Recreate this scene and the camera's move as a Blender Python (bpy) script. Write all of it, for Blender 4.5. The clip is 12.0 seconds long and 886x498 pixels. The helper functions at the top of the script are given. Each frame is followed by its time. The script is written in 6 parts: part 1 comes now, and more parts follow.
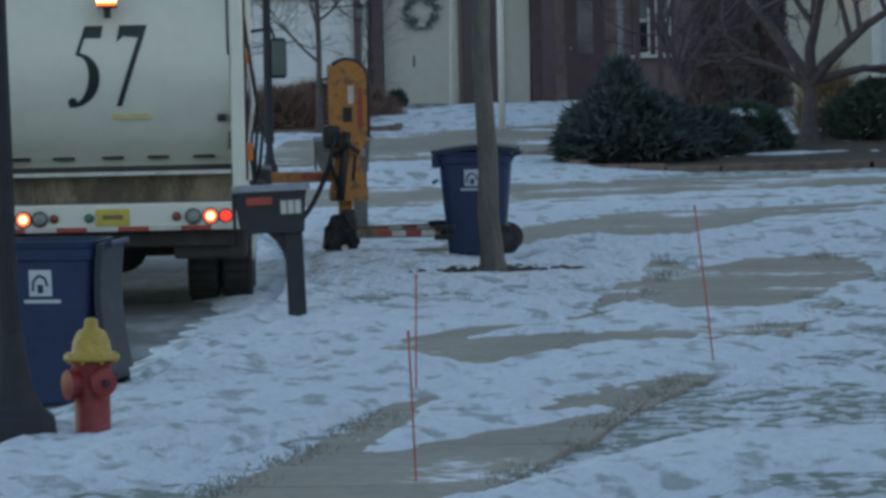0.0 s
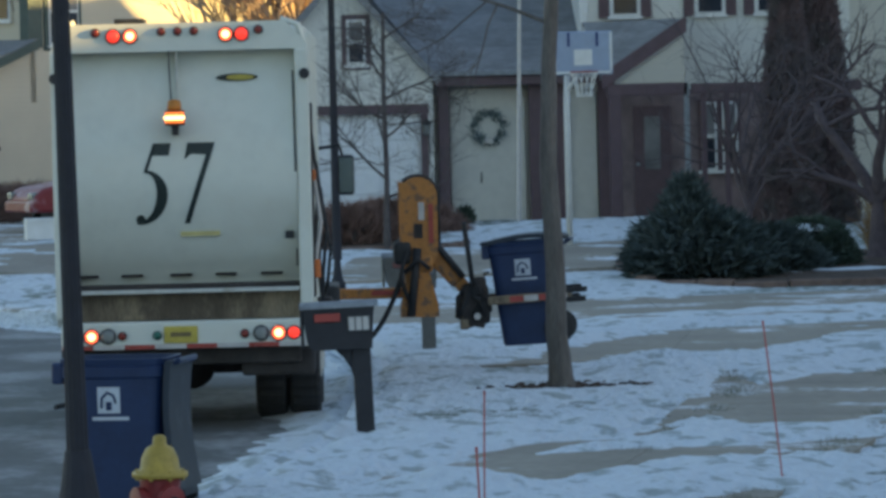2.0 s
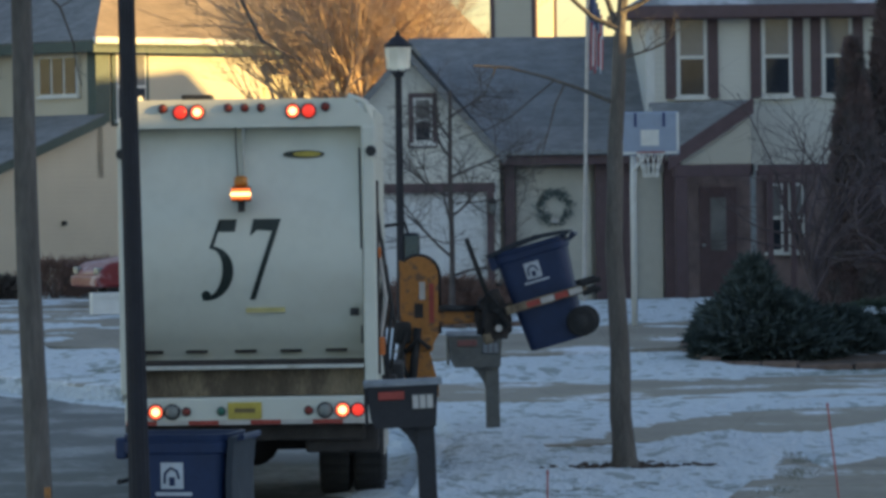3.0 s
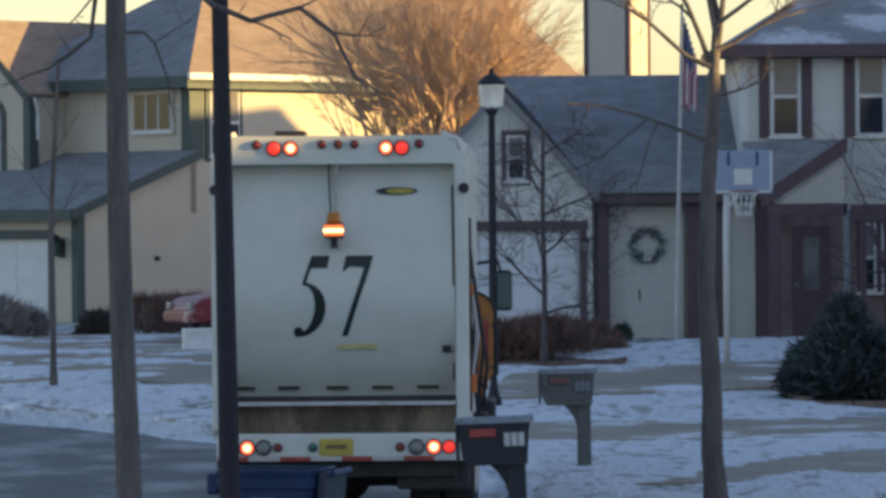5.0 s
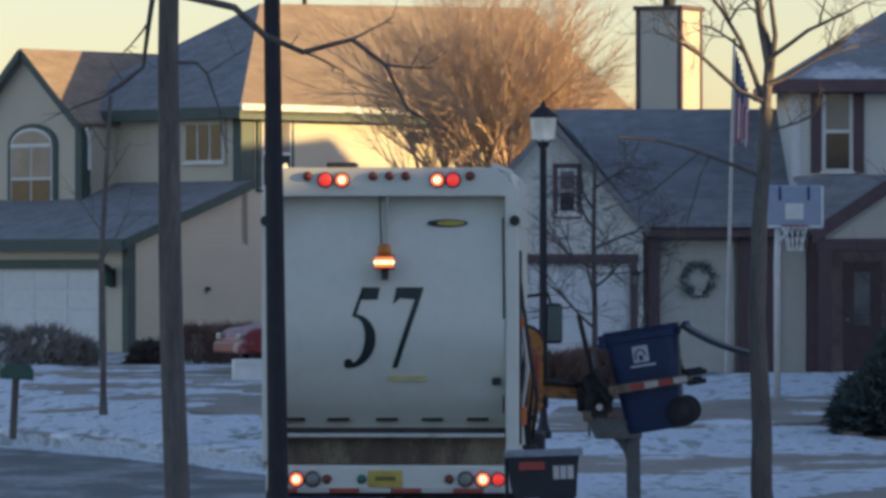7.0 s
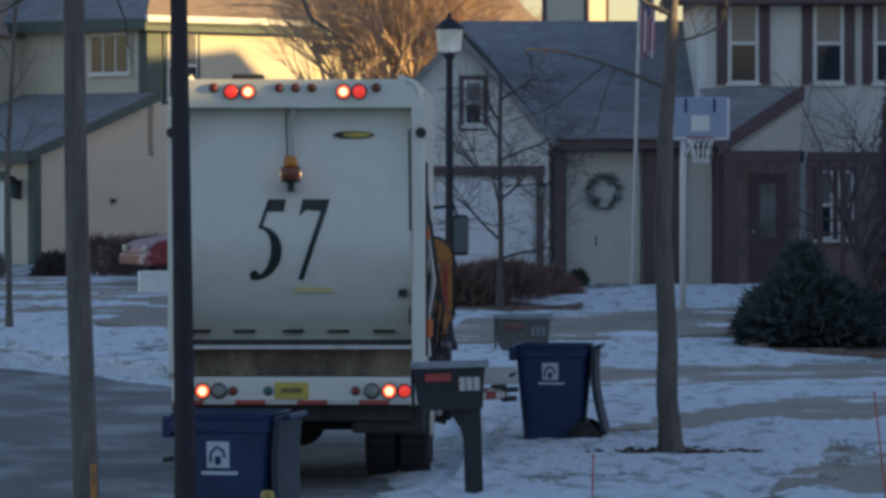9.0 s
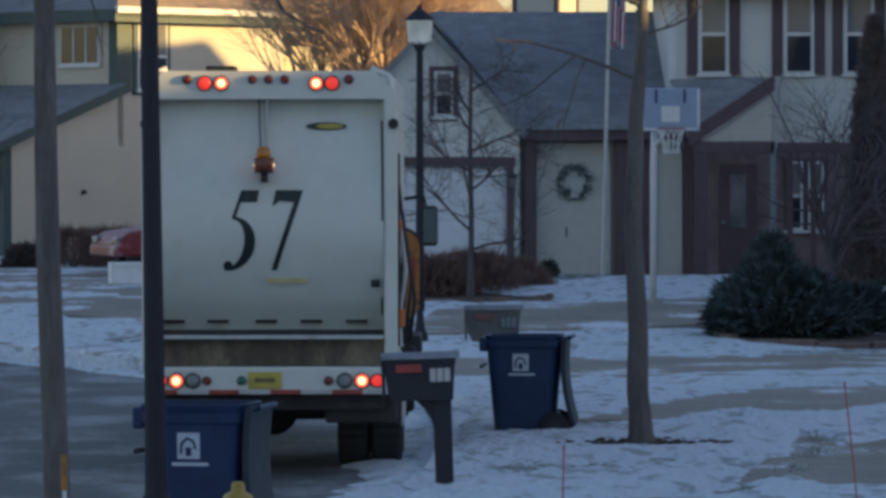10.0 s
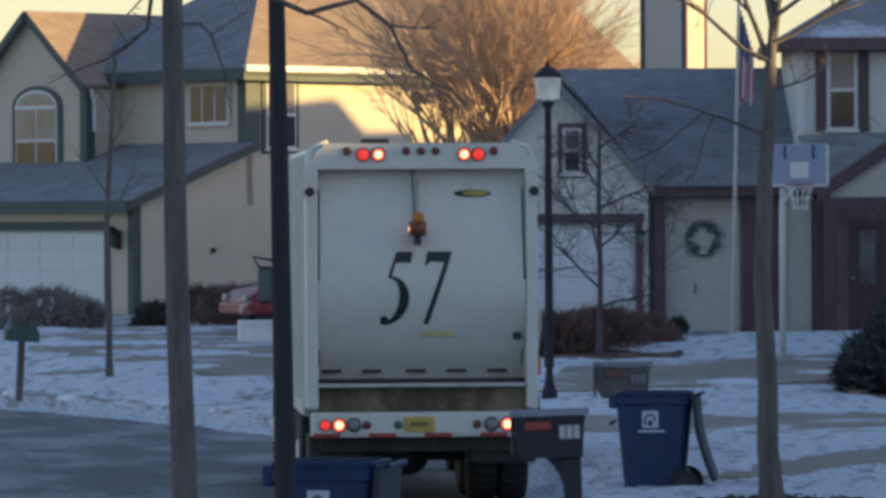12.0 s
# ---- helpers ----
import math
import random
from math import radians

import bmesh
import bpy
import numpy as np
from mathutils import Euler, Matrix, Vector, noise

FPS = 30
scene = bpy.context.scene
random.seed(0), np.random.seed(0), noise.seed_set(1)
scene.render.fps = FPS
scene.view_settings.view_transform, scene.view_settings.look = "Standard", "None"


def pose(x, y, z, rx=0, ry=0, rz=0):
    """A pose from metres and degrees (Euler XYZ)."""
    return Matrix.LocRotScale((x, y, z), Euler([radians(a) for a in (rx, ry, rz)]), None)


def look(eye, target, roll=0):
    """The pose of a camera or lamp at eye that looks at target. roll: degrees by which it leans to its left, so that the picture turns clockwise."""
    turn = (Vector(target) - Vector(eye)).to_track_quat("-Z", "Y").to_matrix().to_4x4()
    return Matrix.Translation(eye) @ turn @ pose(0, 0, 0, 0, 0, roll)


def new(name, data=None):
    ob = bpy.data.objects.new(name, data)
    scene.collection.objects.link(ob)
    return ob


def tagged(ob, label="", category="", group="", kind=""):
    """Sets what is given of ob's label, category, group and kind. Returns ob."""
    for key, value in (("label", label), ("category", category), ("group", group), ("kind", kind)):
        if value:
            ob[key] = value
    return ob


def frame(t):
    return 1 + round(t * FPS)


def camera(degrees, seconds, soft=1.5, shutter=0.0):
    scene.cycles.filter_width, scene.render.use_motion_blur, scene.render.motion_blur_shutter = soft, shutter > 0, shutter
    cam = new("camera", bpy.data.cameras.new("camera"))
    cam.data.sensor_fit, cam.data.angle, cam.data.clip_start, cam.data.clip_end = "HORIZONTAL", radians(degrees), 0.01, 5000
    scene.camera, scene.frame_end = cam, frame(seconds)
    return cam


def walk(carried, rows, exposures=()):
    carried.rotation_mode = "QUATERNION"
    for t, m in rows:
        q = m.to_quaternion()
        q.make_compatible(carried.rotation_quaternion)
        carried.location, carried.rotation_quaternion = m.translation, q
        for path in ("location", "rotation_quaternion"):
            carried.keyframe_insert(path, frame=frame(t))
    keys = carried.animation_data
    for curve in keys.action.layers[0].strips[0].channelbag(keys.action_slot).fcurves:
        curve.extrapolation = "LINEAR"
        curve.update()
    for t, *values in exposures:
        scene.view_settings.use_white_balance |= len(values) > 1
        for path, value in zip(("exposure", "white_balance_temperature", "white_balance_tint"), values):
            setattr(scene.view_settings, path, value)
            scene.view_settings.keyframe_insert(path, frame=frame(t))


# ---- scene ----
# A parcel of a winter street at sunrise: a refuse truck empties a cart with its side arm.
cam = camera(10.79, 12.0, soft=3.3)
EYE = (0.0, 0.0, 2.75)
PATH = [  # seconds, tilt, turn to the right, lean, in degrees
    (0, -3.158, 3.387, 1.20),
    (0.2, -2.457, 3.436, 1.00),
    (0.5, -1.675, 3.703, 0.80),
    (1, -1.504, 3.276, 1.41),
    (1.5, -1.597, 2.988, 1.19),
    (2, -1.720, 2.589, 1.38),
    (2.2, -1.073, 2.752, 1.42),
    (2.4, -1.003, 2.444, 1.48),
    (2.5, -0.879, 2.369, 1.53),
    (3, -0.745, 1.811, 0.80),
    (3.2, -0.810, 1.539, 0.65),
    (4.8, -0.463, 0.780, 0.31),
    (5, -0.276, 0.687, 0.46),
    (5.5, 0.052, 0.527, 0.62),
    (6, 0.267, 0.206, 0.07),
    (6.5, 0.304, 0.000, -0.00),
    (7, 0.122, 0.070, 0.04),
    (7.5, -0.219, 0.528, 0.07),
    (7.7, -0.485, 0.722, 0.16),
    (9.3, -0.960, 1.349, 0.13),
    (9.5, -0.957, 1.386, 0.32),
    (10, -1.066, 1.576, 0.07),
    (10.5, -0.810, 1.554, 0.41),
    (11, -0.505, 1.200, 0.40),
    (11.5, -0.105, 0.592, 0.33),
    (12, -0.363, 0.004, 0.30),
]

EXPOSURES = [(0.0, 1.2, 6300, 14), (2.0, 1.2, 5950, 12), (3.2, 0.92, 6050, 17), (5.0, 0.87, 5800, 24), (7.5, 0.6, 5500, 25), (9.3, 0.6, 5600, 22), (12.0, 0.7, 5600, 25)]
walk(cam, [(t, pose(*EYE, 90 + tilt, 0, -turn) @ pose(0, 0, 0, 0, 0, -lean)) for t, tilt, turn, lean in PATH], EXPOSURES)

# ---- light: a low sun from the east, a clear cold sky ----
SUN_EL, SUN_AZ = 7.5, 107.0
world = bpy.data.worlds.new("winter_sky")
scene.world = world
world.use_nodes = True
sky = world.node_tree.nodes.new("ShaderNodeTexSky")
sky.sky_type, sky.sun_disc = "NISHITA", False
sky.sun_elevation, sky.sun_rotation = radians(SUN_EL), radians(SUN_AZ)
sky.air_density, sky.dust_density, sky.ozone_density = 1.0, 0.5, 0.8
world.node_tree.links.new(sky.outputs[0], world.node_tree.nodes["Background"].inputs[0])
world.node_tree.nodes["Background"].inputs[1].default_value = 0.15
sun = new("sun", bpy.data.lights.new("sun", "SUN"))
sun.data.energy, sun.data.angle, sun.data.color = 6.0, radians(0.5), (1.0, 0.64, 0.17)
sx, sy = math.sin(radians(SUN_AZ)), math.cos(radians(SUN_AZ))
sun.matrix_world = look((60 * sx, 60 * sy, 60 * math.tan(radians(SUN_EL))), (0, 0, 0))


# ---- materials ----
def mat(name, colour, rough=0.7, metal=0.0, vary=0.25, scale=6.0, bump=0.3, fine=60.0, stretch=(1, 1, 1), second=None, cut=0.5, soft=0.1, relief=0.02, space="Object"):
    """A surface with blotches, fine grain and relief; second: another colour that shows in patches."""
    m = bpy.data.materials.new(name)
    m.use_nodes = True
    n, l = m.node_tree.nodes, m.node_tree.links
    b = n["Principled BSDF"]
    b.inputs["Roughness"].default_value, b.inputs["Metallic"].default_value = rough, metal
    co = n.new("ShaderNodeTexCoord")
    mp = n.new("ShaderNodeMapping")
    mp.inputs["Scale"].default_value = stretch
    l.new(co.outputs[space], mp.inputs[0])
    big, small = n.new("ShaderNodeTexNoise"), n.new("ShaderNodeTexNoise")
    for tex, s in ((big, scale), (small, fine)):
        tex.inputs["Scale"].default_value, tex.inputs["Detail"].default_value = s, 6
        l.new(mp.outputs[0], tex.inputs["Vector"])
    ramp = n.new("ShaderNodeMapRange")
    ramp.inputs[1].default_value, ramp.inputs[2].default_value = 0.25, 0.75
    ramp.inputs[3].default_value, ramp.inputs[4].default_value = 1 - vary, 1 + vary
    l.new(big.outputs[0], ramp.inputs[0])
    grain = n.new("ShaderNodeMapRange")
    grain.inputs[1].default_value, grain.inputs[2].default_value = 0.3, 0.7
    grain.inputs[3].default_value, grain.inputs[4].default_value = 1 - vary * 0.5, 1 + vary * 0.5
    l.new(small.outputs[0], grain.inputs[0])
    mul = n.new("ShaderNodeMath")
    mul.operation = "MULTIPLY"
    l.new(ramp.outputs[0], mul.inputs[0]), l.new(grain.outputs[0], mul.inputs[1])
    base = n.new("ShaderNodeRGB")
    base.outputs[0].default_value = (*colour, 1)
    out = base.outputs[0]
    if second:
        patch = n.new("ShaderNodeMapRange")
        patch.interpolation_type = "SMOOTHSTEP"
        patch.inputs[1].default_value, patch.inputs[2].default_value = cut - soft, cut + soft
        mixn = n.new("ShaderNodeMath")
        mixn.operation = "MULTIPLY_ADD"
        mixn.inputs[1].default_value = 0.25
        l.new(small.outputs[0], mixn.inputs[0])
        off = n.new("ShaderNodeMath")
        off.operation = "SUBTRACT"
        off.inputs[1].default_value = 0.125
        l.new(big.outputs[0], off.inputs[0])
        l.new(off.outputs[0], mixn.inputs[2])
        l.new(mixn.outputs[0], patch.inputs[0])
        mix = n.new("ShaderNodeMix")
        mix.data_type = "RGBA"
        l.new(patch.outputs[0], mix.inputs[0])
        l.new(out, mix.inputs[6])
        mix.inputs[7].default_value = (*second, 1)
        out = mix.outputs[2]
    scaled = n.new("ShaderNodeVectorMath")
    scaled.operation = "SCALE"
    l.new(out, scaled.inputs[0])
    l.new(mul.outputs[0], scaled.inputs[3])
    l.new(scaled.outputs[0], b.inputs["Base Color"])
    bp = n.new("ShaderNodeBump")
    bp.inputs["Strength"].default_value, bp.inputs["Distance"].default_value = bump, relief
    l.new(small.outputs[0], bp.inputs["Height"])
    l.new(bp.outputs[0], b.inputs["Normal"])
    return m


def lined(m, period, depth, axis=2, dark=0.75):
    """Adds the shadowed laps of siding or shingle courses to a material."""
    n, l = m.node_tree.nodes, m.node_tree.links
    b = n["Principled BSDF"]
    co = n.new("ShaderNodeTexCoord")
    sep = n.new("ShaderNodeSeparateXYZ")
    l.new(co.outputs["Object"], sep.inputs[0])
    a = n.new("ShaderNodeMath")
    a.operation = "DIVIDE"
    a.inputs[1].default_value = period
    l.new(sep.outputs[axis], a.inputs[0])
    f = n.new("ShaderNodeMath")
    f.operation = "FRACT"
    l.new(a.outputs[0], f.inputs[0])
    old = b.inputs["Normal"].links[0].from_node
    bp = n.new("ShaderNodeBump")
    bp.inputs["Strength"].default_value, bp.inputs["Distance"].default_value = 1.0, depth
    l.new(f.outputs[0], bp.inputs["Height"])
    l.new(old.outputs[0], bp.inputs["Normal"])
    l.new(bp.outputs[0], b.inputs["Normal"])
    return m


def glow(name, colour, strength):
    m = mat(name, colour, 0.3, vary=0.1, bump=0.05)
    b = m.node_tree.nodes["Principled BSDF"]
    b.inputs["Emission Color"].default_value, b.inputs["Emission Strength"].default_value = (*colour, 1), strength
    return m


def glass(name, colour=(0.18, 0.195, 0.225), rough=0.12):
    m = mat(name, colour, rough, vary=0.3, scale=1.2, bump=0.03, fine=3.0)
    m.node_tree.nodes["Principled BSDF"].inputs["Specular IOR Level"].default_value = 0.35
    return m


SNOW = mat("snow", (0.67, 0.715, 0.755), 0.8, vary=0.13, scale=3.8, bump=1.0, fine=11.0, stretch=(1, 0.55, 1), second=(0.33, 0.365, 0.36), cut=0.585, soft=0.08, relief=0.09)
LAWN = mat("lawn_under_thin_snow", (0.58, 0.61, 0.635), 0.9, vary=0.18, scale=5.5, bump=1.0, fine=16.0, stretch=(1.0, 0.7, 1), second=(0.19, 0.22, 0.19), cut=0.49, soft=0.06, relief=0.06)
CONCRETE = mat("concrete_paving", (0.30, 0.265, 0.215), 0.85, vary=0.22, scale=0.55, bump=0.5, fine=9.0, stretch=(1, 0.8, 1), second=(0.60, 0.62, 0.66), cut=0.62, soft=0.05)
ASPHALT = mat("frosted_asphalt", (0.115, 0.118, 0.116), 0.75, vary=0.3, scale=0.9, bump=0.5, fine=10.0, stretch=(1, 0.5, 1), second=(0.21, 0.215, 0.215), cut=0.55, soft=0.10)
KERB = mat("kerb_concrete", (0.36, 0.35, 0.33), 0.85, vary=0.25, scale=2, second=(0.75, 0.77, 0.8), cut=0.5, soft=0.08)
MULCH = mat("mulch", (0.075, 0.05, 0.035), 0.95, vary=0.45, scale=5, bump=1.0, fine=30)
BARK = mat("bark", (0.125, 0.11, 0.098), 0.9, vary=0.35, scale=8, bump=0.8, fine=45, stretch=(1, 1, 0.25))
BARK_DARK = mat("dark_bark", (0.095, 0.08, 0.078), 0.9, vary=0.35, scale=8, bump=0.8, fine=45)
BARK_PURPLE = mat("purple_twig_bark", (0.095, 0.072, 0.078), 0.9, vary=0.35, scale=8, bump=0.8, fine=45)
# twig colour with warm low sunlight painted in, far paler than the trunks
BARK_SUNLIT = mat("sunlit_twig_bark", (0.54, 0.395, 0.28), 0.9, vary=0.35, scale=4, bump=0.5, fine=30)
NEEDLE = mat("juniper_needles", (0.048, 0.066, 0.062), 0.9, vary=0.45, scale=5, bump=0.3, second=(0.10, 0.125, 0.125), cut=0.6, soft=0.08)
CEDAR = mat("winter_arborvitae", (0.19, 0.13, 0.13), 0.9, vary=0.4, scale=2, bump=0.3, second=(0.10, 0.085, 0.085), cut=0.5)
BRUSH = mat("brown_brush", (0.23, 0.145, 0.12), 0.9, vary=0.4, scale=4)
DARK_BRUSH = mat("dark_brush", (0.095, 0.08, 0.075), 0.9, vary=0.4, scale=4)
BOXWOOD = mat("clipped_evergreen", (0.055, 0.08, 0.06), 0.9, vary=0.4, scale=5)
WHITE_PAINT = mat("truck_white_paint", (0.65, 0.655, 0.585), 0.42, vary=0.07, scale=1.3, bump=0.06, fine=8, second=(0.57, 0.56, 0.49), cut=0.6, soft=0.12)
DIRTY_WHITE = mat("dirty_white_steel", (0.56, 0.56, 0.52), 0.55, vary=0.2, scale=5, bump=0.2, second=(0.30, 0.28, 0.24), cut=0.6, soft=0.1)
RUST = mat("dirty_hopper_steel", (0.13, 0.10, 0.07), 0.7, metal=0.2, vary=0.4, scale=4, bump=0.5, stretch=(1, 1, 0.3), second=(0.21, 0.165, 0.11), cut=0.5)
DARK_STEEL = mat("black_steel", (0.03, 0.03, 0.032), 0.55, metal=0.3, vary=0.4, scale=6)
GRIME = mat("road_grime", (0.042, 0.036, 0.034), 0.85, vary=0.4, scale=5, bump=0.5)
RUBBER = mat("rubber", (0.02, 0.02, 0.021), 0.75, vary=0.3, scale=10)
ARM_ORANGE = mat("worn_orange_paint", (0.44, 0.18, 0.035), 0.5, vary=0.25, scale=11, bump=0.15, second=(0.14, 0.075, 0.04), cut=0.57, soft=0.09)
MARKER_ORANGE = mat("orange_reflector", (0.62, 0.17, 0.04), 0.35, vary=0.2)
TAPE_WHITE = mat("white_tape", (0.52, 0.49, 0.46), 0.5, vary=0.15)
TAPE_RED = mat("red_tape", (0.34, 0.055, 0.04), 0.5, vary=0.2)
FADED_RED = mat("faded_red_plastic", (0.20, 0.085, 0.075), 0.6, vary=0.2)
DIGIT = mat("green_black_vinyl", (0.012, 0.022, 0.02), 0.45, vary=0.2)
YELLOW = mat("yellow_vinyl", (0.46, 0.36, 0.06), 0.5, vary=0.2)
DULL_YELLOW = mat("faded_yellow_vinyl", (0.48, 0.42, 0.18), 0.5, vary=0.2)
CART_BLUE = mat("blue_cart_plastic", (0.012, 0.028, 0.085), 0.5, vary=0.18, scale=5, bump=0.1, fine=25)
LID_BLUE = mat("dusty_lid_plastic", (0.02, 0.028, 0.042), 0.6, vary=0.2, scale=6, bump=0.15, second=(0.06, 0.066, 0.075), cut=0.66, soft=0.1)
MARK_WHITE = mat("white_print", (0.52, 0.55, 0.60), 0.6, vary=0.1)
POLE_BLACK = mat("black_pole_paint", (0.018, 0.018, 0.025), 0.7, vary=0.3, scale=8)
HYD_RED = mat("hydrant_red", (0.24, 0.028, 0.028), 0.5, vary=0.2, scale=10, bump=0.15)
HYD_YELLOW = mat("hydrant_yellow", (0.42, 0.29, 0.05), 0.5, vary=0.2, scale=10, bump=0.15)
STAKE = mat("orange_red_fibreglass", (0.42, 0.08, 0.06), 0.5, vary=0.15)
BOX_BLACK = mat("black_mailbox_plastic", (0.018, 0.018, 0.023), 0.6, vary=0.25, scale=8)
BOX_GREY = mat("weathered_mailbox_plastic", (0.125, 0.125, 0.115), 0.65, vary=0.2, scale=8)
BOX_GREEN = mat("green_mailbox_metal", (0.03, 0.08, 0.06), 0.5, vary=0.2)
FROST = mat("frost_dust", (0.22, 0.235, 0.25), 0.85, vary=0.25, scale=9)
SIDING_CREAM = lined(mat("cream_siding", (0.56, 0.53, 0.46), 0.6, vary=0.06, scale=1.0, bump=0.1), 0.12, 0.012)
SIDING_WHITE = lined(mat("white_siding", (0.70, 0.69, 0.64), 0.6, vary=0.05, scale=1.0, bump=0.1), 0.11, 0.012)
SIDING_TAN = lined(mat("tan_siding", (0.56, 0.51, 0.41), 0.6, vary=0.06, scale=1.0, bump=0.1), 0.12, 0.012)
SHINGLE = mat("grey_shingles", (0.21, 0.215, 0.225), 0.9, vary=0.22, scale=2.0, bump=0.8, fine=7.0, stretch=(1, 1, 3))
SHINGLE_FROST = mat("frosted_grey_shingles", (0.24, 0.25, 0.265), 0.9, vary=0.2, scale=1.1, bump=0.8, fine=7.0, stretch=(1, 1, 3), second=(0.46, 0.48, 0.52), cut=0.55, soft=0.09)
# warm copy of the shingles, sun painted in for the far roof's lit slopes
SHINGLE_SUNLIT = mat("sunlit_tan_shingles", (0.27, 0.21, 0.16), 0.9, vary=0.22, scale=1.6, bump=0.8, fine=7.0, stretch=(1, 1, 3))
TRIM_GREEN = mat("dark_green_trim", (0.045, 0.075, 0.07), 0.55, vary=0.15)
TRIM_BROWN = mat("oxblood_trim", (0.105, 0.066, 0.076), 0.55, vary=0.18)
TRIM_WHITE = mat("white_trim", (0.70, 0.70, 0.68), 0.55, vary=0.08)
DOOR_WHITE = mat("white_garage_door", (0.68, 0.69, 0.70), 0.5, vary=0.06)
DOOR_CREAM = mat("cream_door_panel", (0.58, 0.56, 0.50), 0.55, vary=0.06)
BRICK = mat("dark_red_brick", (0.22, 0.165, 0.165), 0.85, vary=0.35, scale=3, bump=0.5)
PANE = glass("window_glass", (0.20, 0.20, 0.205), 0.08)
DARK_PANE = glass("dark_window_glass", (0.035, 0.042, 0.055), 0.05)
CAR_RED = mat("red_car_paint", (0.20, 0.02, 0.025), 0.35, vary=0.08, second=(0.42, 0.32, 0.35), cut=0.60, soft=0.08, scale=3)
HOOP_BLUE = mat("faded_blue_backboard", (0.30, 0.36, 0.48), 0.45, vary=0.08)
HOOP_NAVY = mat("navy_print", (0.03, 0.05, 0.16), 0.5, vary=0.1)
WREATH = mat("wreath_green", (0.15, 0.19, 0.19), 0.9, vary=0.5, scale=12)
STONE = mat("edging_stone", (0.16, 0.11, 0.09), 0.9, vary=0.35, scale=6, bump=0.6)
L_RED = glow("red_lamp_lit", (1.0, 0.05, 0.025), 0.38)
L_AMBER = glow("orange_lamp_lit", (1.0, 0.13, 0.045), 0.8)
L_CORE = glow("bulb_lit", (1.0, 0.60, 0.20), 1.8)
L_BEACON = glow("amber_beacon_lit", (1.0, 0.20, 0.03), 0.6)
L_OFF = mat("red_lens_unlit", (0.20, 0.03, 0.02), 0.25, vary=0.15)
L_GREY = mat("clear_lens_unlit", (0.20, 0.21, 0.20), 0.2, vary=0.2)
L_GREEN = mat("green_lens_unlit", (0.03, 0.14, 0.10), 0.3, vary=0.15)
L_WARM = glow("porch_lamp_lit", (1.0, 0.55, 0.12), 1.6)
AMBER_DARK = mat("dark_amber_plastic", (0.16, 0.05, 0.02), 0.3, vary=0.2)
AMBER_LENS = mat("amber_plastic", (0.55, 0.20, 0.02), 0.3, vary=0.15)


# ---- mesh helpers ----
def mesh_of(name, bm, material):
    me = bpy.data.meshes.new(name)
    bm.to_mesh(me)
    bm.free()
    me.materials.append(material)
    return me


def part(name, bm, material, parent=None, label="", m=None, smooth=False):
    ob = new(name, mesh_of(name, bm, material))
    if parent:
        ob.parent = parent
    if m:
        ob.matrix_basis = m
    if smooth:
        for p in ob.data.polygons:
            p.use_smooth = True
    if label:
        tagged(ob, label)
    return ob


def thing(name, m, label, category, group="", kind=""):
    ob = new(name)
    ob.matrix_basis = m
    return tagged(ob, label, category, group, kind)


def slab(x0, x1, y0, y1, z0, z1, bevel=0.0, bm=None, m=None):
    bm = bm or bmesh.new()
    made = bmesh.ops.create_cube(bm, size=1)["verts"]
    for v in made:
        v.co = Vector(((x0 + x1) / 2 + v.co.x * (x1 - x0), (y0 + y1) / 2 + v.co.y * (y1 - y0), (z0 + z1) / 2 + v.co.z * (z1 - z0)))
    if bevel:
        edges = list({e for v in made for e in v.link_edges})
        made = bmesh.ops.bevel(bm, geom=edges, offset=bevel, segments=2, affect="EDGES", profile=0.5)["verts"]
    if m:
        bmesh.ops.transform(bm, matrix=m, verts=[v for v in made if v.is_valid])
    return bm


def lathe(profile, sides=20, bm=None, m=None):
    """Turns (radius, height) pairs round the z axis."""
    bm = bm or bmesh.new()
    rings = [[bm.verts.new((r * math.cos(2 * math.pi * i / sides), r * math.sin(2 * math.pi * i / sides), z)) for i in range(sides)] for r, z in profile]
    for a, b in zip(rings, rings[1:]):
        for i in range(sides):
            bm.faces.new((a[i], a[(i + 1) % sides], b[(i + 1) % sides], b[i]))
    bm.faces.new(rings[0][::-1]), bm.faces.new(rings[-1])
    if m:
        bmesh.ops.transform(bm, matrix=m, verts=[v for r in rings for v in r])
    return bm


def prism(points, y0, y1, bm=None, m=None):
    """A plate: an outline in x, z pushed from y0 to y1."""
    bm = bm or bmesh.new()
    a = [bm.verts.new((x, y0, z)) for x, z in points]
    b = [bm.verts.new((x, y1, z)) for x, z in points]
    n = len(points)
    bm.faces.new(a), bm.faces.new(b[::-1])
    for i in range(n):
        bm.faces.new((a[(i + 1) % n], a[i], b[i], b[(i + 1) % n]))
    bmesh.ops.recalc_face_normals(bm, faces=bm.faces)
    if m:
        bmesh.ops.transform(bm, matrix=m, verts=a + b)
    return bm


